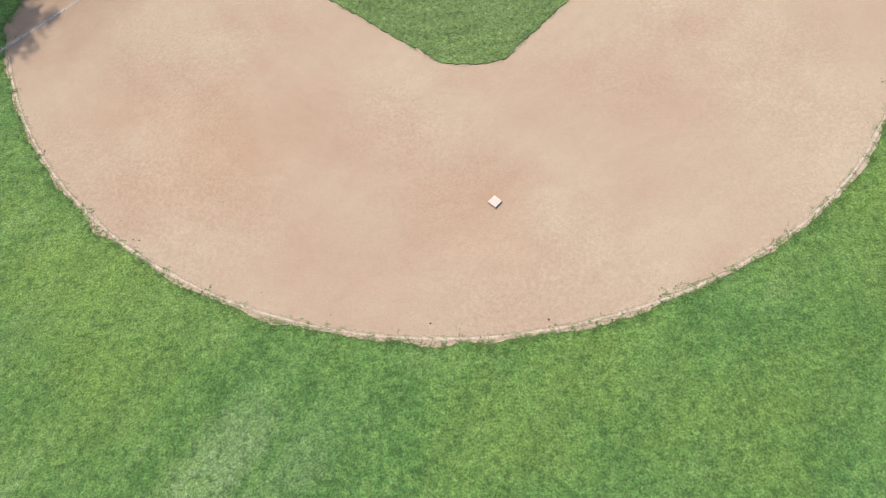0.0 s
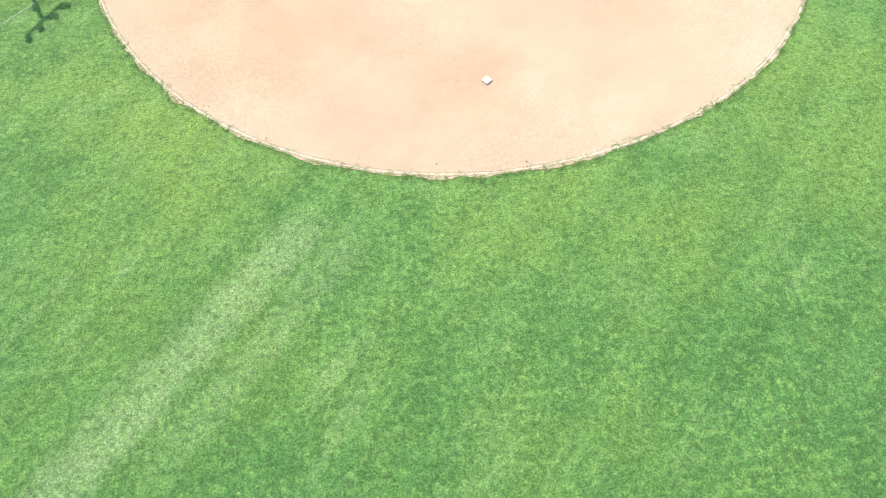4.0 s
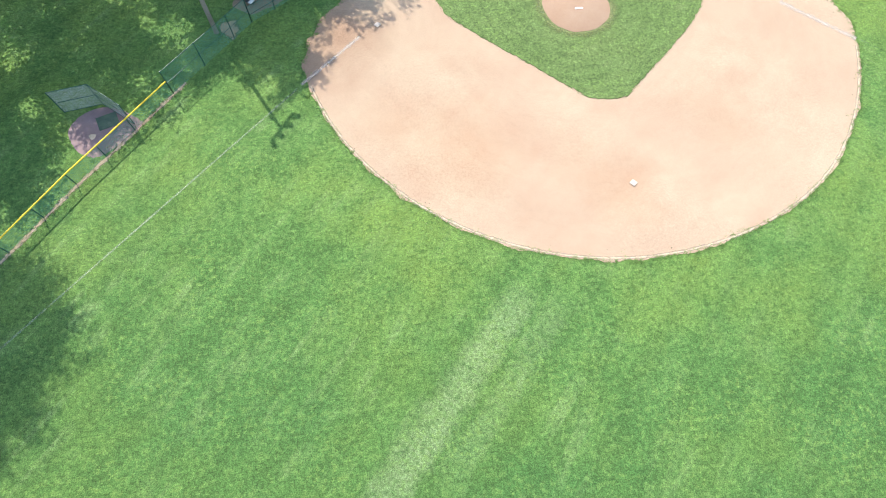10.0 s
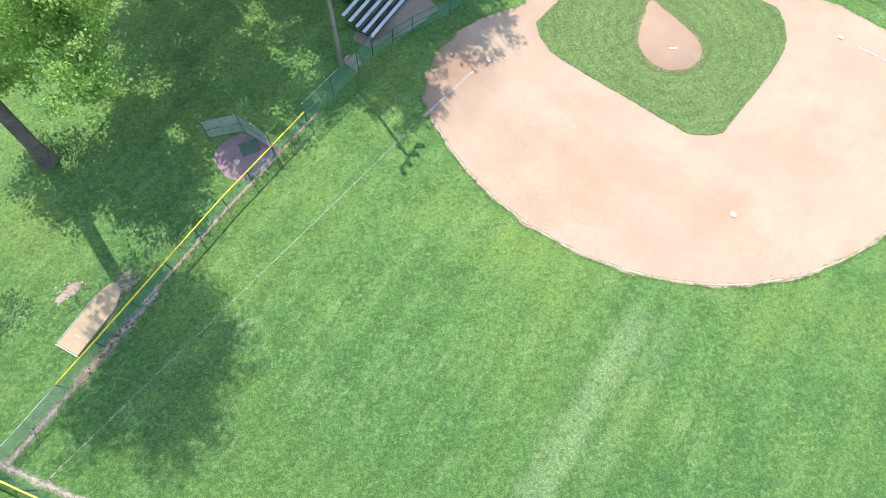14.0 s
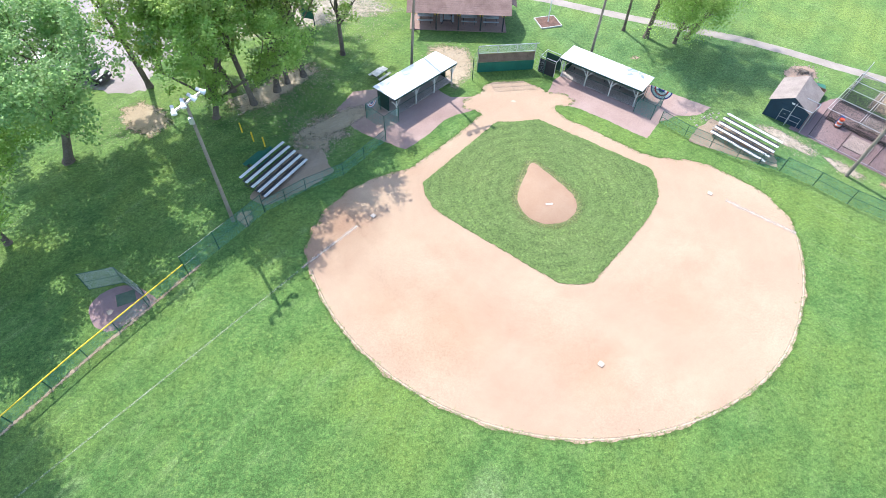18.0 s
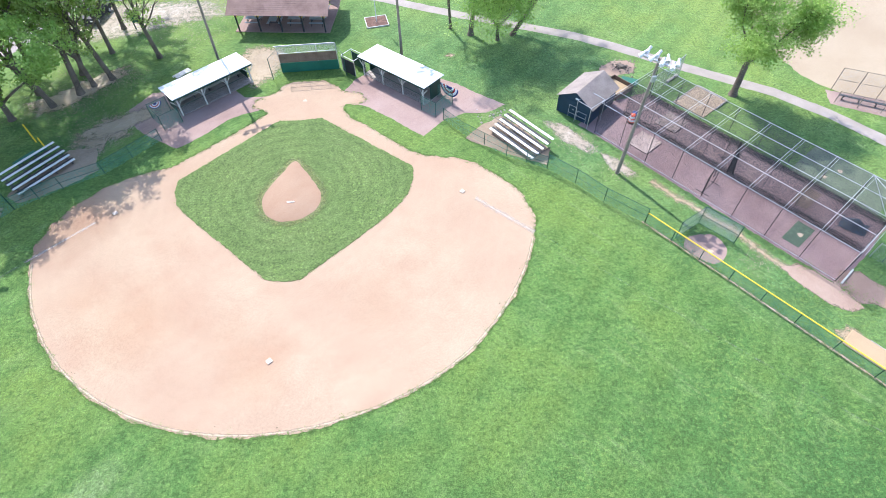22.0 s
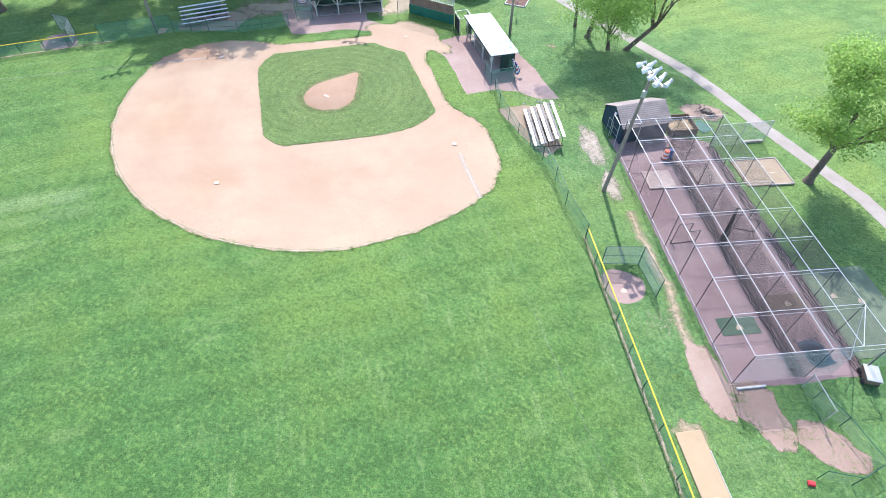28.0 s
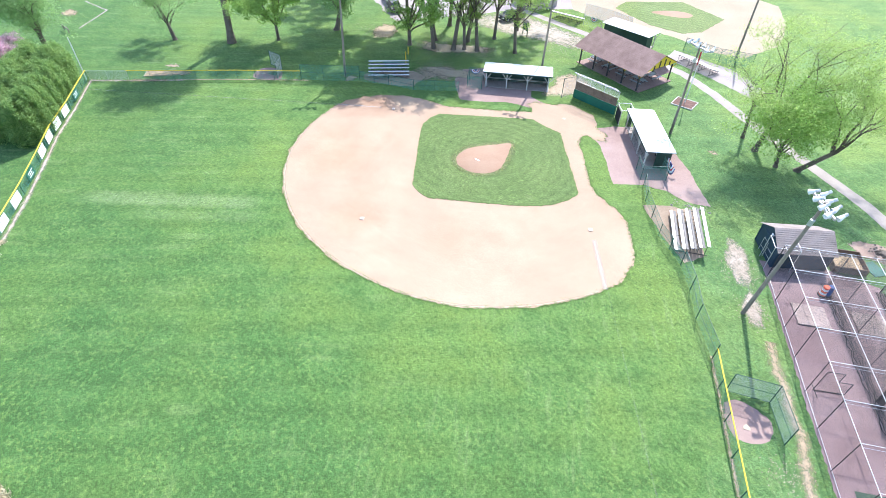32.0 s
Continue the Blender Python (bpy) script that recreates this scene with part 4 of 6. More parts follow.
def dugout(m, length, label, mirror=1):
    t = thing("dugout", m, label, "dugout")
    L, D = length / 2, 1.55
    bm = B()
    box(bm, (0, 0, 2.2), (length, 2 * D, 0.09), 0, Matrix.Rotation(radians(1.5), 4, "X"), 0.015)
    roof = part("roof", bm, M_ROOFWHITE, t, "flat white roof sheet")
    # dark green strip stands in for the shade under the roof edge
    part("shaded_fascia", box(B(), (0, D - 0.06, 2.13), (length - 0.1, 0.04, 0.14)), M_DARKGREEN, roof)
    part("back_wall", box(B(), (0, -D + 0.25, 1.05), (length - 0.6, 0.1, 2.05)), M_DARKGREEN, t, "dark green boarded back wall")
    for s in (-1, 1):
        part("side_wall", box(B(), (s * (L - 0.35), -0.55, 1.05), (0.08, 1.5, 2.0)), M_DARKGREEN, t)
    part("floor_slab", box(B(), (0, -0.1, 0.04), (length - 0.5, 2.5, 0.06)), M_CONC, t)
    seat = part("bench", box(B(), (0, -0.8, 0.46), (length - 1.2, 0.32, 0.05)), M_PALEWOOD, t, "long wooden players' bench")
    for k in range(5):
        part("bench_leg", box(B(), (-L + 1 + k * (length - 2) / 4, -0.8, 0.25), (0.06, 0.28, 0.4)), M_DARKSTEEL, seat)
    for k in range(4):
        x = -L + 0.45 + k * (length - 0.9) / 3
        post = part("post", box(B(), (x, D - 0.35, 1.05), (0.12, 0.12, 2.1), 0, None, 0.01), M_PALEWOOD, t, "weathered pale timber post")
        for s in (-1, 1):
            bm = B()
            tube(bm, (x, D - 0.29, 1.2), (x + s * 0.62, D - 0.29, 2.02), 0.05, n=4)
            part("brace", bm, M_PALEWOOD, post)
    for k in range(3):
        a, b = -L + 0.5 + k * (length - 0.9) / 3, -L + 0.4 + (k + 1) * (length - 0.9) / 3
        part("screen_mesh", panel((a, D - 0.3), (b, D - 0.3), 0.05, 1.1), N_CORD, t, "dark wire guard")
        part("screen_rail", tube(B(), (a, D - 0.3, 1.1), (b, D - 0.3, 1.1), 0.022, n=6), M_FENCEPOST, t)
    return t


D1, D3 = pose(9.85, -1.45, 0, 0, 0, 40.2), pose(-9.9, -1.3, 0, 0, 0, -43.3)
dugout(D1, 8.9, "open-fronted dugout with a white flat roof and green walls")
dugout(D3, 9.3, "open-fronted dugout with a white flat roof and green walls")
bunting(D1 @ pose(5.6, -0.6, 1.5, 0, 0, 0)), bunting(D3 @ pose(-5.9, -0.9, 1.75) @ Matrix.Scale(1.9, 4))
bunting(pose(16.6, -26.6, 1.5, 0, 0, 5))


def yard(m, w, d, label):
    """A small pen of chain link at a dugout's end."""
    t = thing("dugout_gate_pen", m, label, "gate")
    corners = [(0, 0), (w, 0), (w, d), (0, d)]
    for x, y in corners:
        part("post", tube(B(), (x, y, 0), (x, y, 1.75), 0.035, n=6), M_FENCEPOST, t)
    for a, b in zip(corners[:3], corners[1:]):
        part("rail", tube(B(), (*a, 1.7), (*b, 1.7), 0.022, n=6), M_FENCEPOST, t)
        part("wire_mesh", panel(a, b, 0.03, 1.7), N_CHAIN, t)
    return t


yard(D1 @ pose(4.5, -0.6, 0), 1.9, 2.6, "green chain-link gate pen at the dugout end")
yard(D3 @ pose(-4.6, 2.0, 0, 0, 0, 180), 1.9, 2.6, "green chain-link gate pen at the dugout end")

# ---- backstop ----
t = thing("backstop", pose(-0.1, -4.8, 0, 0, 0, 1.5), "green padded backstop wall with a brown screen and wire mesh above", "backstop")
part("padded_wall", box(B(), (0, 0, 0.55), (6.2, 0.14, 1.1), 0, None, 0.02), M_GREENPAINT, t, "bright green padded wall")
part("screen", box(B(), (0, -0.05, 1.62), (6.1, 0.03, 1.0)), M_BROWN, t, "brown woven wind screen")
for k in range(4):
    x = -3.1 + k * 6.2 / 3
    part("post", tube(B(), (x, -0.14, 0), (x, -0.14, 2.95), 0.045, n=8), M_STEEL, t)
    part("hood_arm", tube(B(), (x, -0.14, 2.95), (x, 0.75, 3.55), 0.03, n=6), M_STEEL, t)
for y, z in ((-0.14, 1.13), (-0.14, 2.15), (-0.14, 2.95), (0.3, 3.25), (0.75, 3.55)):
    part("rail", tube(B(), (-3.1, y, z), (3.1, y, z), 0.028, n=6), M_STEEL, t)
part("wire_mesh", panel((-3.1, -0.1), (3.1, -0.1), 2.15, 2.95), N_STEEL, t)
part("hood_mesh", quad_sheet((-3.1, -0.12, 2.96), (3.1, -0.12, 2.96), (3.1, 0.75, 3.55), (-3.1, 0.75, 3.55)), N_THIN, t)
for s in (-1, 1):
    part("side_rail", tube(B(), (s * 3.1, -0.14, 2.7), (s * 3.9, 1.4, 2.6), 0.022, n=6), M_FENCEPOST, t)
    part("side_post", tube(B(), (s * 3.9, 1.4, 0), (s * 3.9, 1.4, 2.6), 0.04, n=6), M_FENCEPOST, t)
    part("side_mesh", panel((s * 3.1, -0.1), (s * 3.9, 1.4), 0.05, 2.6), N_THIN, t)
t = thing("storage_cage", pose(-4.9, -4.3, 0, 0, 0, -43), "dark equipment pen beside the dugout", "pen")
part("side_board", box(B(), (0, 0.75, 0.85), (1.9, 0.06, 1.6)), M_BLACK, t)
part("back_board", box(B(), (0, -0.75, 0.85), (1.9, 0.06, 1.6)), M_DARKGREEN, t)
for x in (-0.95, 0.95):
    for y in (-0.75, 0.75):
        part("post", tube(B(), (x, y, 0), (x, y, 1.9), 0.04, n=6), M_STEEL, t)
for a, b in (((-0.95, -0.75), (0.95, -0.75)), ((-0.95, 0.75), (0.95, 0.75)), ((-0.95, -0.75), (-0.95, 0.75)), ((0.95, -0.75), (0.95, 0.75))):
    part("top_rail", tube(B(), (*a, 1.9), (*b, 1.9), 0.03, n=6), M_STEEL, t)

# ---- bleachers ----
def bleachers(m, length, rows, label):
    t = thing("bleachers", m, label, "bleachers", "aluminium bleachers")
    n = 4
    for k in range(n):
        x = -length / 2 + 0.35 + k * (length - 0.7) / (n - 1)
        fr = part("frame", tube(B(), (x, 0, 0.05), (x, 0.62 * (rows - 1) + 0.25, 0.05), 0.03, n=6), M_DARKSTEEL, t)
        part("rafter", tube(B(), (x, -0.1, 0.3), (x, 0.62 * (rows - 1) + 0.2, 0.34 + 0.22 * (rows - 1)), 0.03, n=6), M_DARKSTEEL, fr)
        for r in range(rows):
            part("upright", tube(B(), (x, 0.62 * r, 0.05), (x, 0.62 * r, 0.4 + 0.22 * r), 0.025, n=6), M_DARKSTEEL, fr)
    for r in range(rows):
        part("seat_plank", box(B(), (0, 0.62 * r, 0.43 + 0.22 * r), (length, 0.27, 0.045), 0, None, 0.008), M_ALU, t, "bare aluminium seat plank")
        if r:
            part("foot_plank", box(B(), (0, 0.62 * r - 0.33, 0.2 + 0.22 * r), (length, 0.2, 0.035)), M_DARKSTEEL, t)
    return t


bleachers(pose(22.3, 10.3, 0, 0, 0, -127.5), 5.5, 5, "five-row aluminium bleachers on dark steel frames")
bleachers(pose(-20.0, 9.6, 0, 0, 0, 125.5), 5.7, 5, "five-row aluminium bleachers on dark steel frames")
bleachers(pose(21.7, -27.4, 0, 0, 0, 12), 5.0, 5, "five-row aluminium bleachers of a neighbouring field")
bleachers(pose(-65.6, 11.2, 0, 0, 0, -14), 4.4, 3, "grey aluminium bleachers of a neighbouring field")
bleachers(pose(-2.6, -26.8, 0, 0, 0, -11), 6.2, 4, "grey aluminium bleachers of a neighbouring field")

t = thing("plank_bench", pose(24.95, 7.4, 0, 0, 0, 44), "long green-painted plank bench behind the bleachers", "bench")
for y in (-0.12, 0.12):
    part("seat_plank", box(B(), (0, y, 0.48), (3.1, 0.22, 0.045), 0, None, 0.008), M_GREENPAINT, t)
for x in (-1.2, 1.2):
    part("leg", box(B(), (x, 0, 0.23), (0.08, 0.4, 0.46)), M_DARKSTEEL, t)

# ---- light poles ----
def light_pole(x, y, h, r, head_rz, lamps, label, lean=(0, 0)):
    t = thing("light_pole", pose(x, y, 0), label, "light pole", "floodlight poles")
    shear = Matrix(((1, 0, lean[0] / h, 0), (0, 1, lean[1] / h, 0), (0, 0, 1, 0), (0, 0, 0, 1)))
    part("pole", tube(B(), (0, 0, 0), (0, 0, h), r, r * 0.62, 12), M_TIMBER, t, "weathered round timber pole")
    rows = (0.0,) if lamps <= 4 else (0.0, -0.12)
    rot = Matrix.Rotation(radians(head_rz), 4, "Z")
    for j, dz in enumerate(rows):
        back = -0.85 * j
        arm = part("cross_arm", box(B(), (0, 0.14 + back * 0.4, h - 0.25 + dz), (2.7, 0.12, 0.14), 0, rot), M_STEEL, t, "steel cross arm")
        per = lamps // len(rows)
        for k in range(per):
            u = -1.25 + 2.5 * k / max(per - 1, 1)
            bm = B()
            c, d = Vector((u, 0.3 + back, h - 0.05 + dz)), Vector((0.35 * (-1 if k < per / 2 else 1) + 0.25 * math.sin(7 * k + 3 * j), 0.75, -0.6 + 0.2 * math.cos(5 * k + j))).normalized()
            tube(bm, rot @ (c - d * 0.14), rot @ (c + d * 0.14), 0.11, 0.18, 12)
            tube(bm, rot @ (c + d * 0.14), rot @ (c + d * 0.26), 0.18, 0.2, 12, cap=False)
            lamp = part("floodlight", bm, M_WHITE, arm, "white round floodlight housing")
            part("ballast", tube(B(), rot @ (c - d * 0.36), rot @ (c - d * 0.15), 0.12, 0.12, 8), M_STEEL, arm, "grey ballast box")
            part("yoke", tube(B(), rot @ Vector((u, 0.16 + back * 0.4, h - 0.25 + dz)), rot @ c, 0.03, n=6), M_STEEL, arm)
    part("junction_box", box(B(), (0, 0.2, h - 1.6), (0.3, 0.2, 0.45)), M_STEEL, t)
    for o in t.children_recursive:
        o.data.transform(shear)
    return t


light_pole(26.4, 14.6, 11.6, 0.17, 55, 4, "tall timber light pole with white floodlights by first base", (0.1, -0.6))
light_pole(-28.9, 14.0, 11.0, 0.17, -48, 8, "tall timber light pole with eight white floodlights by the cages", (-0.75, -0.6))
light_pole(-10.1, -6.3, 10.4, 0.16, -20, 6, "tall timber light pole with floodlights behind the dugout")
light_pole(10.0, -6.4, 13.4, 0.15, 20, 4, "tall timber light pole with floodlights behind the dugout", (-0.6, 0.3))
t = thing("utility_pole", pose(-4.5, -33.0, 0), "tall timber light pole of a neighbouring field", "light pole", "floodlight poles")
part("pole", tube(B(), (0, 0, 0), (0, 0, 11), 0.17, 0.11, 10), M_TIMBER, t)

# ---- shed ----
t = thing("shed", pose(-28.3, 4.3, 0, 0, 0, -46), "small navy shed with a grey shingle gable roof", "shed")
W, DP, H, R = 3.6, 4.6, 1.85, 2.85
bm = B()
vs = [bm.verts.new(p) for p in ((-W / 2, DP / 2, 0), (W / 2, DP / 2, 0), (W / 2, DP / 2, H), (0, DP / 2, R), (-W / 2, DP / 2, H), (-W / 2, -DP / 2, 0), (W / 2, -DP / 2, 0), (W / 2, -DP / 2, H), (0, -DP / 2, R), (-W / 2, -DP / 2, H))]
for ix in ((0, 1, 2, 3, 4), (9, 8, 7, 6, 5), (1, 6, 7, 2), (5, 0, 4, 9), (2, 7, 8, 3), (9, 4, 3, 8), (0, 5, 6, 1)):
    bm.faces.new([vs[k] for k in ix])
part("wall_shell", bm, M_NAVY, t, "dark navy boarded walls")
for s in (-1, 1):
    n = 12
    run = Vector((s * (W / 2 + 0.2), 0, H - 0.11)) - Vector((0, 0, R))
    for k in range(n):
        a, b = Vector((0, 0, R + 0.03)) + run * (k / n), Vector((0, 0, R + 0.03)) + run * ((k + 1.15) / n)
        bm = B()
        up = Vector((s * 0.03, 0, 0.05)) * 0.5
        q = [a + up * 0.3, b + up]
        v = [bm.verts.new((p.x, y, p.z + dz)) for y in (-DP / 2 - 0.15, DP / 2 + 0.15) for p in q for dz in (0, 0.025)]
        for ix in ((0, 2, 6, 4), (1, 5, 7, 3), (0, 1, 3, 2), (4, 6, 7, 5), (2, 3, 7, 6), (0, 4, 5, 1)):
            bm.faces.new([v[i] for i in ix])
        part("shingle_course", bm, M_SHINGLEGREY, t)
for s in (-1, 1):
    part("corner_board", box(B(), (s * (W / 2 + 0.01), DP / 2 + 0.01, H / 2), (0.1, 0.06, H)), M_NAVY, t)
door = part("door", box(B(), (0.5, DP / 2 + 0.025, 0.95), (1.2, 0.05, 1.8)), M_NAVY, t, "navy double door")
part("latch", box(B(), (0.05, DP / 2 + 0.06, 0.95), (0.16, 0.04, 0.06)), M_STEEL, door)
for x0, x1, z1 in ((-1.5, -0.5, 1.15), (-0.4, 0.45, 1.45)):
    bm = B()
    for a, b in (((x0, 0.1), (x0, z1)), ((x0, z1), (x1, z1)), ((x1, z1), (x1, 0.1)), ((x0, 0.6), (x1, 0.6))):
        tube(bm, (a[0], DP / 2 + 0.2, a[1]), (b[0], DP / 2 + 0.2, b[1]), 0.02, n=6)
    part("pipe_rack", bm, M_STEEL, t, "grey pipe rack against the wall")
part("gable_lamp", box(B(), (-0.15, DP / 2 + 0.06, 2.25), (0.32, 0.1, 0.16), 0, None, 0.02), M_WHITE, t, "white lamp housing under the gable")

# ---- pavilion ----
PV = pose(3.55, -16.3, 0, 0, 0, -7.2)
t = thing("pavilion", PV, "open picnic pavilion with a brown shingle gable roof", "pavilion")
part("floor_slab", box(B(), (0, 0, 0.05), (11.4, 6.6, 0.08)), M_APRON, t, "worn reddish concrete slab")
EL, HW, EZ, RZ = 12.0, 3.9, 2.4, 4.35
for s in (-1, 1):
    n = 16
    for k in range(n):
        y0, y1 = s * HW * k / n, s * HW * (k + 1.12) / n
        z0, z1 = RZ - (RZ - EZ) * k / n, RZ - (RZ - EZ) * (k + 1.12) / n + 0.012
        bm = B()
        v = [bm.verts.new((x, y, z + dz)) for x in (-EL / 2, EL / 2) for y, z in ((y0, z0), (y1, z1)) for dz in (0, 0.015)]
        for ix in ((0, 2, 6, 4), (1, 5, 7, 3), (0, 1, 3, 2), (4, 6, 7, 5), (2, 3, 7, 6), (0, 4, 5, 1)):
            bm.faces.new([v[i] for i in ix])
        part("shingle_course", bm, M_SHINGLE, t)
for i in range(5):
    x = -5.2 + i * 2.6
    for s in (-1, 1):
        post = part("post", box(B(), (x, s * 3.2, 1.35), (0.15, 0.15, 2.6)), M_DARKSTEEL, t, "dark painted post")
        for q in (-1, 1):
            part("knee_brace", tube(B(), (x, s * 3.2, 1.75), (x + q * 0.6, s * 3.2, 2.5), 0.05, n=4), M_YELLOW, post, "yellow knee brace")
    part("tie_beam", box(B(), (x, 0, 2.62), (0.1, 6.6, 0.2)), M_DARKSTEEL, t)
for s in (-1, 1):
    part("eave_beam", box(B(), (0, s * 3.2, 2.62), (11.2, 0.12, 0.2)), M_DARKSTEEL, t)
    bm = B()
    v = [bm.verts.new((s * (EL / 2 - 0.25) + d, y, z)) for d in (0, 0.05 * s) for y, z in ((-3.2, 2.72), (3.2, 2.72), (0, 4.25))]
    for ix in ((0, 1, 2), (5, 4, 3), (0, 3, 4, 1), (1, 4, 5, 2), (2, 5, 3, 0)):
        bm.faces.new([v[i] for i in ix])
    bmesh.ops.recalc_face_normals(bm, faces=bm.faces)
    part("gable_panel", bm, M_YELLOW if s < 0 else M_DARKSTEEL, t, "yellow boarded gable" if s < 0 else "dark boarded gable")
for y, h in ((-1.5, 0.5), (-0.5, 0.95), (0.5, 0.95), (1.5, 0.5)):
    part("gable_stripe", box(B(), (-EL / 2 + 0.17, y, 2.76 + h / 2), (0.04, 0.22, h)), M_BLACK, t)
hood = Matrix.Translation((-EL / 2 - 0.3, 0.5, 2.55)) @ Matrix.Rotation(radians(-26), 4, "Y")
part("gable_hood", box(B(), (0, 0, 0), (1.1, 2.3, 0.06), 0, hood, 0.01), M_SHINGLE, t, "small brown shingle hood under the gable")


def picnic_table(m, top, label):
    t = thing("picnic_table", m, label, "picnic table", "picnic tables")
    for k in range(5):
        part("top_plank", box(B(), (0, -0.32 + k * 0.16, 0.74), (1.85, 0.145, 0.04), 0, None, 0.006), top, t)
    for s in (-1, 1):
        for k in range(2):
            part("seat_plank", box(B(), (0, s * (0.62 + 0.14 * k), 0.44), (1.85, 0.125, 0.04)), top, t)
        for q in (-1, 1):
            part("leg", tube(B(), (s * 0.65, q * 0.7, 0), (s * 0.65, q * 0.25, 0.72), 0.035, n=4), M_DARKSTEEL, t)
        part("seat_bearer", box(B(), (s * 0.65, 0, 0.4), (0.06, 1.5, 0.06)), M_DARKSTEEL, t)
    return t


for i in range(4):
    for j in range(2):
        picnic_table(PV @ pose(-3.9 + i * 2.6, -1.4 + j * 2.7, 0.09, 0, 0, 90 if (i + j) % 3 == 0 else 0), M_TABLE, "blue-grey picnic table under the pavilion roof")
picnic_table(pose(13.5, -4.5, 0, 0, 0, 46), M_PALEWOOD, "weathered grey picnic table on the grass behind the dugout")
picnic_table(pose(24.9, 7.9, 0, 0, 0, 52), M_GREENPAINT, "green picnic table behind the bleachers")

# flagpole in a planting bed
t = thing("flagpole", pose(-7.2, -14.3, 0), "white flagpole in a square mulch bed", "flagpole")
part("pole", tube(B(), (0, 0, 0), (0, 0, 7.0), 0.06, 0.035, 10), M_WHITE, t)
part("finial", tube(B(), (0, 0, 7.0), (0, 0, 7.1), 0.05, 0.02, 8), M_YELLOW, t)
bm = B()
for k in range(8):
    box(bm, (0.02, 0.1 + 0.02 * k, 5.2 + 0.2 * k), (0.05, 0.3, 0.21))
part("flag", bm, M_RED, t, "limp red and white flag")
t = thing("planting_bed", pose(-7.2, -14.3, 0, 0, 0, 10), "square timber-edged bed of brown mulch", "planting bed")
part("mulch", box(B(), (0, 0, 0.06), (2.5, 2.3, 0.1)), M_MULCH, t)
for a, b in (((-1.3, -1.2), (1.3, -1.2)), ((1.3, -1.2), (1.3, 1.2)), ((1.3, 1.2), (-1.3, 1.2)), ((-1.3, 1.2), (-1.3, -1.2))):
    part("edge_timber", box(B(), ((a[0] + b[0]) / 2, (a[1] + b[1]) / 2, 0.07), (abs(a[0] - b[0]) + 0.1, abs(a[1] - b[1]) + 0.1, 0.14)), M_PALEWOOD, t)

# ---- batting cages: along (s) and across (n) from one corner ----
t = thing("batting_cage", Matrix.Translation((-27.5, 8.6, 0)) @ Matrix.Rotation(math.atan2(0.804, -0.594), 4, "Z"), "double batting cage of steel pipes hung with black netting", "batting cage")
S0, SL, CH = 0.25, 23.25, 3.4
ROWS, BAYS = (0.75, 3.2, 5.55, 7.4, 9.35), [0.25 + 2.875 * k for k in range(9)]
for n in ROWS:
    part("long_pipe", tube(B(), (S0, n, CH), (SL, n, CH), 0.024, n=6), M_STEEL, t)
for s in BAYS:
    part("cross_pipe", tube(B(), (s, ROWS[0], CH + 0.05), (s, ROWS[-1], CH + 0.05), 0.021, n=6), M_STEEL, t)
    part("cross_cable", tube(B(), (s + 0.22, ROWS[0], CH), (s + 0.22, ROWS[-1], CH), 0.012, n=4), M_STEEL, t)
    for n in (0.75, 5.55, 9.35):
        part("post", tube(B(), (s, n, 0), (s, n, CH), 0.028, n=6), M_DARKSTEEL, t)
part("kick_rail", tube(B(), (S0, 0.75, 0.12), (SL, 0.75, 0.12), 0.022, n=6), M_STEEL, t)
for n, nt in ((0.75, N_CORD), (5.1, N_DENSE), (5.4, N_DENSE), (9.35, N_CORD)):
    part("side_net", quad_sheet((S0, n, 0.02), (SL, n, 0.02), (SL, n, CH), (S0, n, CH)), nt, t)
for s, n0, n1, nt in ((S0, 0.75, 9.35, N_CORD), (SL, 0.75, 7.4, N_STEEL)):
    part("end_net", quad_sheet((s, n0, 0.02), (s, n1, 0.02), (s, n1, CH), (s, n0, CH)), nt, t)
rng = random.Random(5)
for n in (5.25, 9.35):
    bm = B()
    for j in range(5):
        off = n + 0.15 * (j - 2)
        p = Vector((S0, off, 0.02))
        for k in range(46):
            q = Vector((S0 + (SL - S0) * (k + 1) / 46, off + rng.uniform(-0.12, 0.12), 0.02))
            tube(bm, p, q, rng.uniform(0.012, 0.03), rng.uniform(0.012, 0.03), 5)
            p = q
    slack = part("slack_net", bm, M_NETHEAP, t, "black netting lying slack on the ground")
    part("net_skirt", quad_sheet((S0, n - 0.5, 0.03), (SL, n - 0.45, 0.03), (SL, n + 0.5, 0.045), (S0, n + 0.4, 0.045)), N_DENSE, slack)
part("roof_net", quad_sheet((S0, 0.75, CH - 0.02), (SL, 0.75, CH - 0.02), (SL, 9.35, CH - 0.02), (S0, 9.35, CH - 0.02)), N_CORD, t)
for a, b in (((20.4, 9.35, CH), (SL, 7.4, CH)), ((20.4, 9.35, CH), (SL - 0.1, 7.7, 1.6)), ((20.4, 5.6, CH), (SL - 0.1, 7.7, 1.6))):
    part("gate_brace", tube(B(), a, b, 0.025, n=6), M_STEEL, t)


def in_cage(s, n, z=0.0, rz=0.0):
    return Matrix.Translation((-27.5 - 0.594 * s - 0.804 * n, 8.6 + 0.804 * s - 0.594 * n, z)) @ Matrix.Rotation(math.atan2(0.804, -0.594) + radians(rz), 4, "Z")


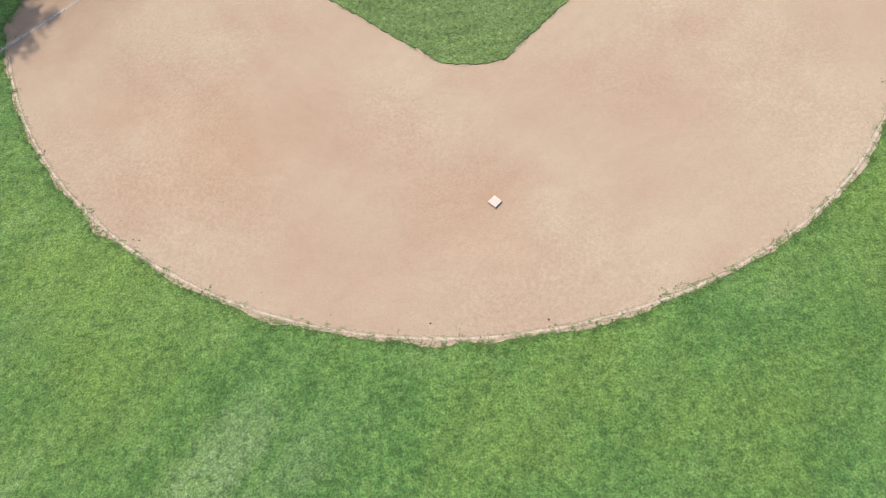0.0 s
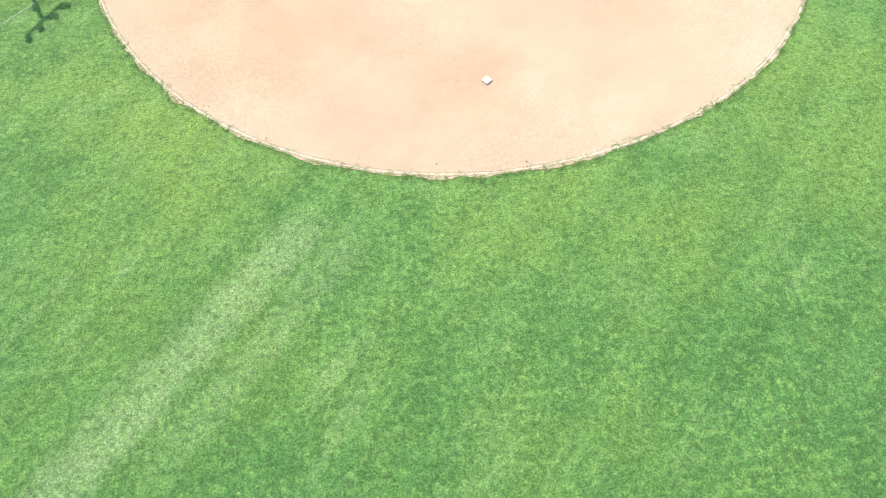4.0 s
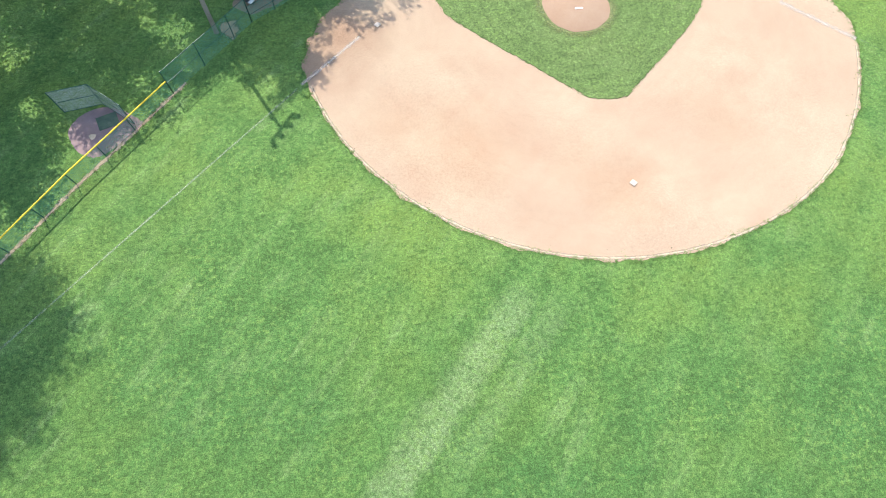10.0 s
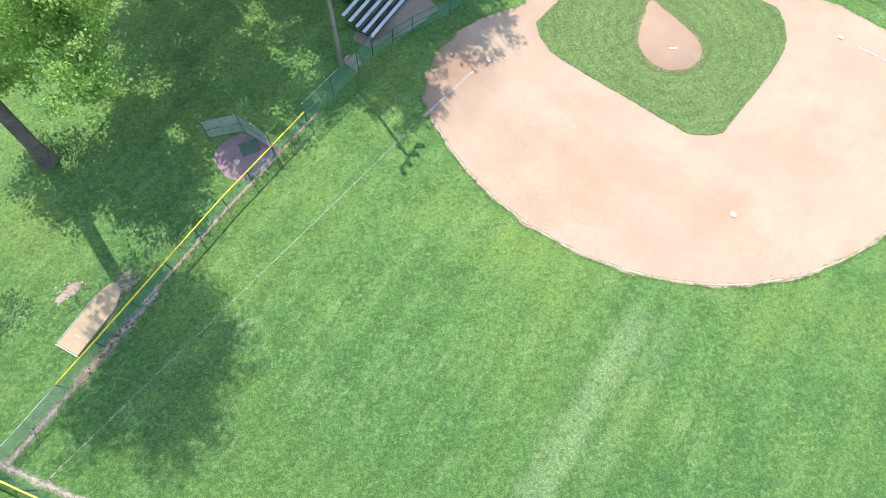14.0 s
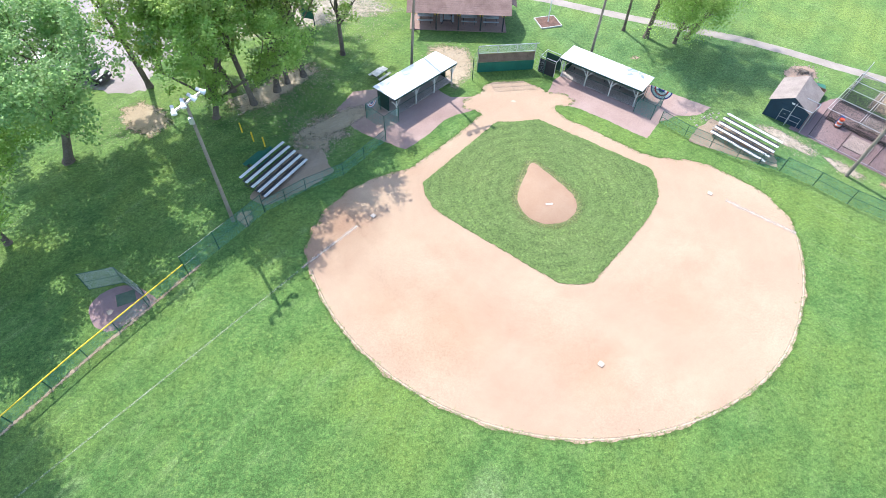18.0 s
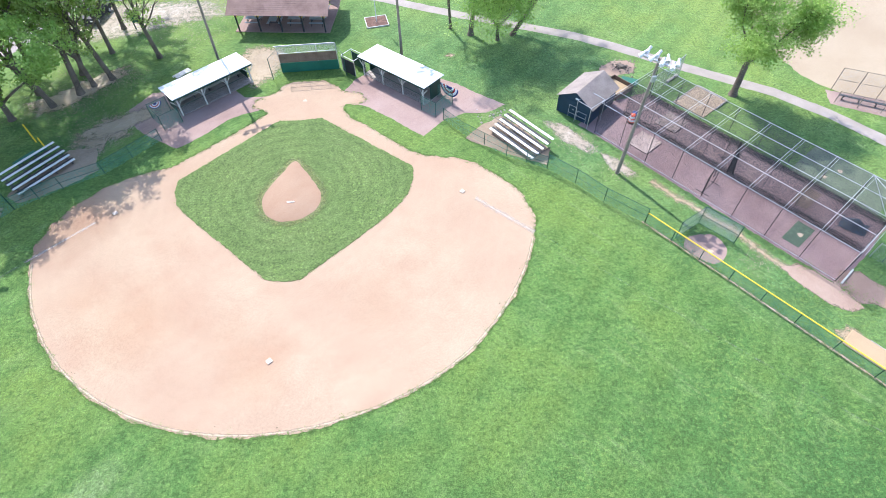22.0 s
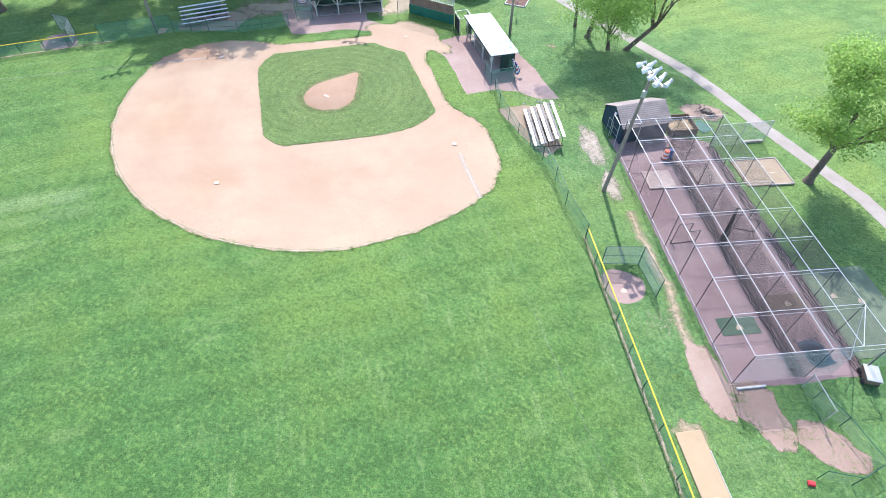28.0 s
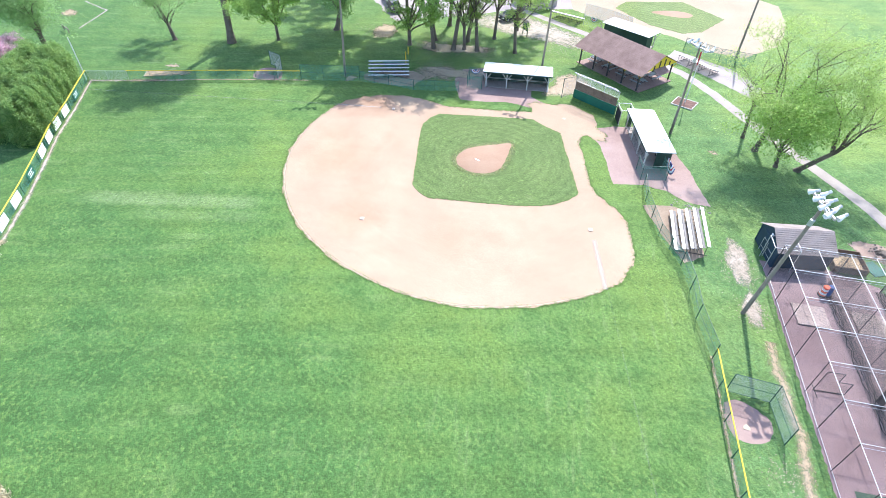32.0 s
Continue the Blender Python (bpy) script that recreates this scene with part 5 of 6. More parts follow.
for s, n, rz in ((4.3, 3.05, 0), (4.25, 7.4, 0)):
    o = part("wooden_pad", box(B(), (0, 0, 0.05), (2.25, 2.4, 0.12), 0, None, 0.01), M_BOARDPAD)
    o.matrix_basis = in_cage(s, n, 0.006, rz)
    tagged(o, "square dusty brown wooden pad on the cage floor", "pad")
for s, n in ((19.2, 3.1), (17.65, 7.4)):
    o = part("turf_mat", box(B(), (0, 0, 0.02), (1.4, 2.7, 0.025), 0, None, 0.006), M_TURF if n < 4 else M_BROWN)
    o.matrix_basis = in_cage(s, n, 0.006)
    tagged(o, "worn turf batting mat on the cage floor", "mat")
    m = in_cage(s + 0.1, n, 0.045)
    home_plate(m.translation.x, m.translation.y, 0.04, 36)


def pitching_screen(m, label):
    t = thing("pitching_screen", m, label, "screen")
    pts = [(-1.0, 0), (1.0, 0), (1.0, 1.2), (0.1, 1.2), (0.1, 2.1), (-1.0, 2.1)]
    for a, b in zip(pts, pts[1:] + pts[:1]):
        part("frame_pipe", tube(B(), (a[0], 0, a[1] + 0.04), (b[0], 0, b[1] + 0.04), 0.03, n=6), M_DARKSTEEL, t)
    part("net", panel((-1, 0), (1, 0), 0.05, 1.2), N_CORD, t)
    part("net", panel((-1, 0.01), (0.1, 0.01), 1.2, 2.1), N_CORD, t)
    for x in (-0.9, 0.9):
        part("foot", tube(B(), (x, -0.6, 0.03), (x, 0.6, 0.03), 0.03, n=6), M_DARKSTEEL, t)
    return t


pitching_screen(in_cage(11.5, 2.3, 0, 92), "black pipe pitching screen inside the cage")
pitching_screen(in_cage(10.6, 7.4, 0, 70), "black pipe pitching screen inside the cage")


def drum(m, body, band, label):
    t = thing("barrel", m, label, "barrel")
    for k in range(5):
        part("band", tube(B(), (0, 0, 0.19 * k), (0, 0, 0.19 * (k + 1)), 0.27 - 0.01 * k, 0.265 - 0.01 * k, 14), band if k % 2 else body, t)
    part("base_ring", tube(B(), (0, 0, 0), (0, 0, 0.08), 0.36, 0.34, 14), M_BLACK, t)
    return t


drum(in_cage(1.6, 4.6), M_ORANGE, M_WHITE, "orange and white traffic barrel in the cage")
drum(in_cage(1.5, 5.0), M_BLUE, M_BLUE, "blue plastic barrel in the cage")

# timber-edged pit, lean-to and hoops behind the shed
t = thing("sand_pit", in_cage(4.2, 12.35), "square brown dirt pit with weathered timber edging beside the cages", "pit")
part("fill", box(B(), (0, 0, 0.05), (3.3, 4.1, 0.09)), M_BARE, t)
for c, e in (((-1.7, 0), (0.12, 4.2)), ((0, 2.1), (3.3, 0.12)), ((1.7, 1.0), (0.12, 2.1))):
    part("edge_timber", box(B(), (*c, 0.08), (*e, 0.16), 0, None, 0.01), M_GREYWOOD, t)
for p in ((-0.7, 0.3), (0.5, -0.6), (0.2, 0.9)):
    part("rubber", box(B(), (*p, 0.1), (0.14, 0.55, 0.03)), M_BASE, t)
fence("chain_link_fence", [cage_xy(0.3, 9.4), cage_xy(0.1, 14.6)], 2.4, "steel chain-link fence wing behind the cages", net=N_STEEL, post_mat=M_STEEL)
fence("chain_link_fence", [cage_xy(23.1, 9.5), cage_xy(22.9, 14.8)], 2.2, "steel chain-link wing with green wind screen beside the cages", net=N_WIND, post_mat=M_STEEL)
o = part("turf_slab", box(B(), (0, 0, 0.02), (7.4, 4.9, 0.035), 0, None, 0.008), M_TURFSLAB)
o.matrix_basis = in_cage(18.7, 12.1, 0.004)
tagged(o, "large faded green turf mat laid beside the cages", "mat")
for s, n in ((17.4, 11.0), (18.0, 12.7)):
    p = cage_xy(s, n)
    home_plate(p[0], p[1], 0.043, 36)
t = thing("storage_bin", in_cage(-2.8, 7.6), "open plywood storage bin with brown walls behind the shed", "bin")
for c, e in (((-1.2, 0), (0.06, 2.6)), ((1.2, 0), (0.06, 2.6)), ((0, 1.3), (2.46, 0.06)), ((0, -1.3), (2.46, 0.06))):
    part("wall_panel", box(B(), (*c, 0.32), (*e, 0.64)), M_BROWN, t)
part("dirt_fill", box(B(), (0, 0, 0.12), (2.3, 2.5, 0.2)), M_BULLPEN, t)
o = part("turf_mat", box(B(), (0, 0, 0.03), (1.7, 1.3, 0.05), 0, None, 0.01), M_GREENPAINT)
o.matrix_basis = in_cage(-2.7, 9.9, 0.0, 25)
tagged(o, "bright green panel lying on the ground behind the cages", "panel")
o = part("kerb_block", box(B(), (0, 0, 0.1), (0.25, 1.9, 0.2), 0, None, 0.02), M_CONC)
o.matrix_basis = in_cage(0.0, 13.6)
tagged(o, "pale concrete kerb block on the grass", "kerb")
fence("chain_link_fence", [cage_xy(23.9, 5.0), cage_xy(26.2, 5.0)], 1.6, "short loose wire fence panel at the cage gate", net=N_THIN, post_mat=M_STEEL)
t = thing("shed_lean_to", in_cage(-0.6, 0.6), "steel pipe lean-to frame at the shed door", "frame")
for x in (-1.6, 0):
    for y in (0, 2.0):
        part("post", tube(B(), (x, y, 0), (x, y, 2.4), 0.03, n=6), M_STEEL, t)
    part("bar", tube(B(), (x, 0, 2.4), (x, 2.0, 2.4), 0.03, n=6), M_STEEL, t)
for y in (0, 2.0):
    part("bar", tube(B(), (-1.6, y, 2.4), (0, y, 2.4), 0.03, n=6), M_STEEL, t)

# stump and loose boards
t = thing("tree_stump", pose(-33.7, -2.2, 0), "broad dark cut tree stump on bare earth", "stump")
bm = B()
ring = [(0.42 + 0.1 * math.sin(3 * a) + 0.07 * math.sin(7 * a + 1)) for a in [k * math.pi / 12 for k in range(24)]]
lo = [bm.verts.new((1.35 * r * math.cos(k * math.pi / 12), 1.35 * r * math.sin(k * math.pi / 12), 0)) for k, r in enumerate(ring)]
hi = [bm.verts.new((r * math.cos(k * math.pi / 12), r * math.sin(k * math.pi / 12), 0.17 + 0.05 * math.sin(k * 2.3))) for k, r in enumerate(ring)]
for k in range(24):
    bm.faces.new((lo[k], lo[(k + 1) % 24], hi[(k + 1) % 24], hi[k]))
bm.faces.new(hi)
part("wood", bm, M_BARK, t)

# ---- bullpens ----
def catch_screen(pts, h, label):
    """A two-winged wire backstop behind a bullpen plate."""
    t = thing("bullpen_screen", pose(*pts[1], 0), label, "screen")
    rel = [(x - pts[1][0], y - pts[1][1]) for x, y in pts]
    for p in rel:
        part("post", tube(B(), (*p, 0), (*p, h), 0.035, n=6), M_FENCEPOST, t)
    for a, b in zip(rel, rel[1:]):
        for z in (0.08, h / 2, h):
            part("rail", tube(B(), (*a, z), (*b, z), 0.025, n=6), M_FENCEPOST, t)
        part("wire_mesh", panel(a, b, 0.05, h), N_STEEL, t)
    return t


catch_screen([(36.0, 20.5), (33.6, 20.1), (31.5, 21.9)], 2.0, "steel wire screen behind the bullpen plate")
catch_screen([(-31.5, 21.8), (-33.9, 20.4), (-35.9, 22.7)], 2.0, "steel wire screen behind the bullpen plate")
o = part("turf_mat", box(B(), (0, 0, 0.015), (1.3, 1.1, 0.02), 0, None, 0.006), M_TURF)
o.matrix_basis = pose(33.2, 21.5, 0.009, 0, 0, 20)
tagged(o, "dark green turf mat on the bullpen dirt", "mat")


def pitching_box(m, w, d, label, taper=False):
    t = thing("bullpen_mound", m, label, "mound")
    if taper:
        bm = B()
        f = bm.faces.new([bm.verts.new((x * w, y * d, 0.005)) for x, y in ((0.5, -0.5), (0.5, 0.5), (-0.22, 0.5), (-0.42, 0.2), (-0.5, -0.16), (-0.47, -0.38), (-0.3, -0.5))])
        up = [v for v in bmesh.ops.extrude_face_region(bm, geom=[f])["geom"] if isinstance(v, bmesh.types.BMVert)]
        for v in up:
            v.co = (v.co.x * 0.99, v.co.y * 0.96, 0.115 if v.co.x > -0.3 * w else 0.04)
        bmesh.ops.recalc_face_normals(bm, faces=bm.faces)
        part("fill", bm, M_BULLPEN, t)
    else:
        part("fill", box(B(), (0, 0, 0.06), (w, d, 0.11), 0, None, 0.03), M_BULLPEN, t)
    part("front_board", box(B(), (w / 2 + 0.03, 0, 0.07), (0.05, d + 0.06, 0.14), 0, None, 0.008), M_PALEWOOD, t, "pale weathered front board")
    part("side_board", box(B(), (0.12 * w, (-1 if taper else 1) * (d / 2 + 0.03), 0.06), (w * 0.72, 0.04, 0.11), 0, None, 0.008), M_PALEWOOD, t)
    part("rubber", box(B(), (0.3 * w, 0, 0.12), (0.12, 0.45, 0.03)), M_BASE, t)
    return t


pitching_box(pose(42.3, 32.95, 0, 0, 0, 56), 4.7, 1.6, "tan dirt bullpen mound edged with boards", True)
pitching_box(pose(-41.75, 33.3, 0, 0, 0, 127.7), 4.7, 1.6, "tan dirt bullpen mound edged with boards")
worn_patch("bullpen_wear_right", [(39.4, 30.4), (40.7, 29.2), (42.0, 31.0), (43.0, 33.0), (41.4, 33.6)], 0.005, M_WORN, "worn earth around a bullpen mound", 71)

# odds and ends by the left-field gate
t = thing("equipment_cart", in_cage(23.75, 9.4, 0, -20), "small tan and white equipment cart beside the cage", "cart")
part("bed", box(B(), (0, 0, 0.45), (1.15, 0.8, 0.4), 0, None, 0.03), M_BROWN, t)
part("lid", box(B(), (0, 0, 0.7), (1.2, 0.9, 0.06), 0, None, 0.02), M_PALEWOOD, t, "pale board lid")
for x in (-0.35, 0.35):
    for y in (-0.42, 0.42):
        part("wheel", tube(B(), (x, y - 0.05, 0.2), (x, y + 0.05, 0.2), 0.2, n=14), M_BLACK, t)
t = thing("gear_bag", pose(-46.95, 30.9, 0, 0, 0, 20), "small red cloth gear bag on the ground", "bag")
bm = box(B(), (0, 0, 0.09), (0.42, 0.3, 0.17), 0, None, 0.06)
part("bag", bm, M_RED, t)
fence("chain_link_fence", [(-46.4, 25.4), (-48.0, 26.4), (-50.0, 28.2), (-48.9, 29.8), (-47.2, 30.4)], 1.2, "loose wire fence panels round a worn patch", net=N_THIN, post_mat=M_FENCEPOST, post_r=0.025)
o = part("timber_beam", box(B(), (0, 0, 0.07), (1.9, 0.13, 0.13), 0, None, 0.01), M_PALEWOOD)
o.matrix_basis = pose(-43.0, 26.55, 0.01, 0, 0, 37)
tagged(o, "grey timber beam at the cage gate", "beam")
for x, y in ((26.9, 3.4), (25.7, 4.8), (24.6, 5.6)):
    o = part("bollard", tube(B(), (0, 0, 0), (0, 0, 1.1), 0.07, n=10), M_YELLOW)
    o.matrix_basis = pose(x, y, 0)
    tagged(o, "yellow painted steel post in the grass", "bollard", "yellow posts")

# advertising boards on the outfield fence
def ad_board(a, b, f, w, material, bar, label):
    p = Vector(a).lerp(Vector(b), f)
    d = (Vector(b) - Vector(a)).normalized()
    m = Matrix.Translation((p.x, p.y, 0)) @ Matrix.Rotation(math.atan2(d.y, d.x), 4, "Z")
    t = thing("fence_sign", m, label, "sign", "boards on the outfield fence")
    part("board", box(B(), (0, 0.06, 0.62), (w, 0.02, 0.95)), material, t)
    for k, (l, z) in enumerate(((0.7, 0.82), (0.5, 0.62), (0.6, 0.42))):
        part("print_bar", box(B(), (0, 0.074, z), (w * l, 0.006, 0.09)), bar, t)
    return t


boards = 0
for a, b in zip(OUTFIELD[1:], OUTFIELD[2:16]):
    L = math.dist(a, b)
    gap = 2.85 if a[0] > 5 else 2.5
    for k in range(int(L // gap)):
        green, blue = boards % 5 == 0, b[0] < 5 and boards % 3 == 1
        ad_board(a, b, (k + 0.5) / (L // gap), 1.85, M_GREENPAINT if green else M_BLUE if blue else M_WHITE, M_WHITE if green or blue else M_STEEL, "green printed board on the outfield fence" if green else "blue printed board on the outfield fence" if blue else "white printed board on the outfield fence")
        boards += 1
for x, y in (RF_CORNER, LF_CORNER):
    o = part("foul_pole", tube(B(), (0, 0, 0), (0, 0, 5.5 if x > 0 else 2.4), 0.06, 0.05, 8), M_WHITE)
    o.matrix_basis = pose(x + 0.15 * math.copysign(1, x), y + 0.2, 0)
    tagged(o, "slim foul pole at the corner of the fence", "foul pole")

# ---- neighbouring fields ----
fence("chain_link_fence", [(-53.8, 3.9), (-59.3, 6.7)], 2.5, "tall wire guard fence before a neighbouring players' bench", net=N_THIN, post_mat=M_TIMBER, rails=(1.0, 0.5), post_step=2.0)
fence("chain_link_fence", [(-53.0, 6.0), (-58.3, 9.1)], 1.3, "low wire fence behind a neighbouring players' bench", net=N_THIN, post_mat=M_TIMBER, post_step=2.0)
fence("chain_link_fence", [(-59.9, 7.6), (-62.4, 8.1)], 2.6, "tall wire guard fence beside a neighbouring backstop", net=N_THIN, post_mat=M_TIMBER, rails=(1.0, 0.5))
fence("chain_link_fence", [(-59.3, 9.3), (-61.5, 10.4)], 1.3, "low wire fence beside a neighbouring backstop", net=N_THIN, post_mat=M_TIMBER)
fence("chain_link_fence", [(-62.4, 8.1), (-66.5, 8.6), (-71.0, 7.0), (-76.0, 2.6)], 5.2, "tall steel chain-link backstop of a neighbouring field", net=N_THIN, post_mat=M_TIMBER, rails=(1.0, 0.66, 0.33), post_r=0.05)
sheet("bench_apron", rough_outline([(-53.2, 3.9), (-59.3, 6.6), (-62.6, 8.0), (-64.4, 11.4), (-61.8, 10.9), (-58.2, 9.6), (-52.6, 6.2)], 0.3, 0.15, 68), 0.0135, M_APRON, "pinkish dirt round a neighbouring players' bench", category="dirt")
t = thing("players_bench", pose(-55.9, 6.65, 0, 0, 0, -30), "long dark players' bench behind a fence", "bench")
part("seat", box(B(), (0, 0, 0.45), (5.2, 0.3, 0.05), 0, None, 0.01), M_DARKSTEEL, t)
for x in (-2.2, -0.75, 0.75, 2.2):
    part("leg", box(B(), (x, 0, 0.24), (0.06, 0.28, 0.4)), M_DARKSTEEL, t)
t = dugout(pose(9.5, -26.2, 0, 0, 0, 181), 8.2, "white-roofed dugout of a neighbouring field")
fence("chain_link_fence", [(2.0, -29.6), (-3.5, -29.8), (-7.5, -31.6)], 2.0, "green chain-link fence of a neighbouring field", rails=(1.0,))
fence("chain_link_fence", [(12.0, -30.5), (15.5, -30.8), (21.0, -30.2)], 2.0, "steel chain-link fence of a neighbouring field", net=N_STEEL, post_mat=M_STEEL)
t = thing("field_building", pose(30.5, -28.5, 0, 0, 0, -10), "low pale service building beside a neighbouring field", "building")
part("wall_shell", box(B(), (0, 0, 1.5), (6, 4.5, 3.0)), M_CONC, t)
part("roof", box(B(), (0, 0, 3.08), (6.6, 5.1, 0.16), 0, None, 0.03), M_SHINGLEGREY, t)
part("door", box(B(), (-1.0, 2.27, 1.03), (0.95, 0.05, 2.05)), M_DARKSTEEL, t)
part("window", box(B(), (1.4, 2.27, 1.7), (1.1, 0.05, 0.9)), M_GLASS, t)


def car(m, paint, label):
    t = thing("car", m, label, "car", "parked cars")
    bm = B()
    prof = [(-2.2, 0.35), (-2.25, 0.8), (-1.9, 0.95), (-1.3, 1.0), (-0.8, 1.45), (0.7, 1.45), (1.3, 0.98), (2.0, 0.88), (2.2, 0.6), (2.2, 0.35)]
    sides = [[bm.verts.new((x, s * (0.86 if z < 1.1 else 0.68), z)) for x, z in prof] for s in (-1, 1)]
    bm.faces.new(sides[0]), bm.faces.new(sides[1][::-1])
    for k in range(len(prof)):
        j = (k + 1) % len(prof)
        bm.faces.new((sides[0][j], sides[0][k], sides[1][k], sides[1][j]))
    part("body", bm, paint, t)
    for x in (-1.35, 1.35):
        for s in (-1, 1):
            w = part("tyre", tube(B(), (x, s * 0.72, 0.32), (x, s * 0.9, 0.32), 0.32, n=16), M_BLACK, t)
            part("rim", tube(B(), (x, s * 0.9, 0.32), (x, s * 0.915, 0.32), 0.19, n=12), M_STEEL, w)
    for s in (-1, 1):
        part("side_window", box(B(), (-0.05, s * 0.77, 1.22), (1.7, 0.05, 0.32)), M_GLASS, t)
        part("headlight", box(B(), (2.19, s * 0.6, 0.68), (0.06, 0.3, 0.14)), M_WHITE, t)
    part("windscreen", quad_sheet((1.27, -0.66, 1.03), (1.27, 0.66, 1.03), (0.76, 0.6, 1.43), (0.76, -0.6, 1.43)), M_GLASS, t)
    return t


car(pose(43.2, -6.4, 0.01, 0, 0, 155), M_DARKSTEEL, "dark parked car at the edge of the gravel lot")
car(pose(47.2, -8.4, 0.01, 0, 0, 155), M_STEEL, "silver parked car under the trees")
car(pose(27.5, -19.0, 0.01, 0, 0, 80), M_BLACK, "black parked car behind the trees")

# ---- trees ----
def limb_mesh(bm, rng, p, d, r, length, depth, tips, bend=0.25, spread=0.75):
    steps = 4
    for k in range(steps):
        d = (d + Vector((rng.gauss(0, bend), rng.gauss(0, bend), rng.gauss(0.06, bend * 0.6))) * 0.55).normalized()
        q = p + d * (length / steps)
        r2 = r * 0.86
        tube(bm, p, q, r, r2, 7 if depth > 1 else 5, cap=False)
        p, r = q, r2
        if depth <= 2:
            tips.append(p.copy())
    if depth == 0:
        return
    for k in range(3 if depth > 1 else rng.choice((2, 3))):
        a = rng.uniform(0, 6.283)
        nd = (d + Vector((math.cos(a), math.sin(a), rng.uniform(-0.15, 0.5))) * spread).normalized()
        limb_mesh(bm, rng, p, nd, r * rng.uniform(0.55, 0.75), length * rng.uniform(0.6, 0.82), depth - 1, tips, bend, spread)


def leaf_mesh(name, centres, sizes, rng, aspect=0.7, droop=0.0):
    """Small folded leaf sprays, each an island of its own."""
    n = len(centres)
    c = np.array(centres)
    nrm = rng.normal(size=(n, 3))
    nrm[:, 2] = np.abs(nrm[:, 2]) + 0.6
    nrm /= np.linalg.norm(nrm, axis=1)[:, None]
    u = np.cross(nrm, rng.normal(size=(n, 3)))
    u /= np.linalg.norm(u, axis=1)[:, None]
    v = np.cross(nrm, u)
    s = np.asarray(sizes)[:, None]
    fold = nrm * s * 0.22
    pts = np.stack([c - u * s, c - v * s * aspect + fold, c + u * s, c + v * s * aspect + fold], 1).reshape(-1, 3)
    me = bpy.data.meshes.new(name)
    me.vertices.add(4 * n)
    me.vertices.foreach_set("co", pts.ravel())
    idx = (np.arange(n)[:, None] * 4 + np.array([0, 1, 2, 0, 2, 3])).ravel()
    me.loops.add(6 * n)
    me.loops.foreach_set("vertex_index", idx)
    me.polygons.add(2 * n)
    me.polygons.foreach_set("loop_start", np.arange(0, 6 * n, 3))
    me.update(calc_edges=True)
    return me


def tree(x, y, h, seed, leaves, count, label, lean=(0, 0), trunk=0.24, leaf=0.1, cluster=0.7, fork=0.3, spread=0.75, category="tree", girth=1.0):
    rng, nrng = random.Random(seed), np.random.default_rng(seed)
    t = thing("tree", pose(x, y, 0), label, category)
    bm, tips = B(), []
    top = Vector((lean[0], lean[1], h * fork))
    tube(bm, (0, 0, -0.1), top * 0.12, trunk * 1.7, trunk * 1.1, 10, cap=False)
    tube(bm, top * 0.12, top, trunk * 1.1, trunk * 0.85, 10, cap=False)
    dr = Vector((lean[0] * 0.25, lean[1] * 0.25, h * fork)).normalized()
    reach = h * (1 - fork) * 0.4 * girth
    for k in range(5):
        a = seed + k * 1.26 + rng.uniform(-0.4, 0.4)
        d = (dr + Vector((math.cos(a), math.sin(a), 0)) * rng.uniform(0.45, 0.95)).normalized()
        limb_mesh(bm, rng, top * rng.uniform(0.75, 1.0), d, trunk * 0.5, reach, 2, tips, 0.25, spread)
    limb_mesh(bm, rng, top, dr, trunk * 0.7, reach, 2, tips, 0.2, spread)
    part("trunk", bm, M_BARK, t, "ridged grey-brown trunk and limbs", True)
    tp = np.array([tuple(p) for p in tips])
    # leaves gather in loose clumps round the twigs, with gaps between the clumps
    clumps = tp[nrng.integers(0, len(tp), max(40, count // 75))] + nrng.normal(size=(max(40, count // 75), 3)) * cluster * np.array([1, 1, 0.6])
    pick = nrng.integers(0, len(clumps), count)
    pos = clumps[pick] + nrng.normal(size=(count, 3)) * cluster * 0.52 * np.array([1, 1, 0.65])
    pos = pos[pos[:, 2] > h * fork * 0.6]
    me = leaf_mesh("crown", pos, nrng.uniform(leaf * 0.6, leaf * 1.3, len(pos)), nrng)
    me.materials.append(leaves)
    crown = new("crown", me)
    crown.parent = t
    return t


GROVE = [(17.4, -9.1, 12, L_SPRING, 7000, 0.4), (21.5, -5.3, 17, L_SPRING, 17000, 0.3), (24.1, -2.9, 20, L_SPRING, 21000, 0.32), (23.1, -4.2, 14, L_SPRING, 9000, 0.3), (26.2, -0.9, 22.5, L_SPRING, 40000, 0.34), (25.1, -6.6, 16, L_SPRING, 14000, 0.26), (23.2, -10.6, 15, L_SPRING, 12000, 0.3),
         (28.5, -3.2, 18, L_SPRING, 19000, 0.24), (31.8, -9.0, 17, L_SPRING, 14000, 0.26), (23.5, -16.0, 15, L_SPRING, 12000, 0.3), (36.9, -4.5, 18, L_SPRING, 24000, 0.32), (29.6, 1.0, 16, L_FRESH, 44000, 0.16), (43.4, 15.4, 12, L_FRESH, 46000, 0.2), (52.5, -1.5, 13, L_SILVER, 20000, 0.25)]
for k, (x, y, h, lf, n, fk) in enumerate(GROVE):
    tree(x, y, h, 100 + k, lf, int(n * 0.62), "tall park tree in fresh spring leaf beside the gravel lot" if lf is not L_SILVER else "open grey-green tree at the edge of the lot", (0.8 * math.sin(k * 2.1), 0.6 * math.cos(k * 1.7)), 0.22 + 0.03 * (k % 3), 0.12 if x > 42 and y > 10 else 0.135, 0.72, fk, 0.7)
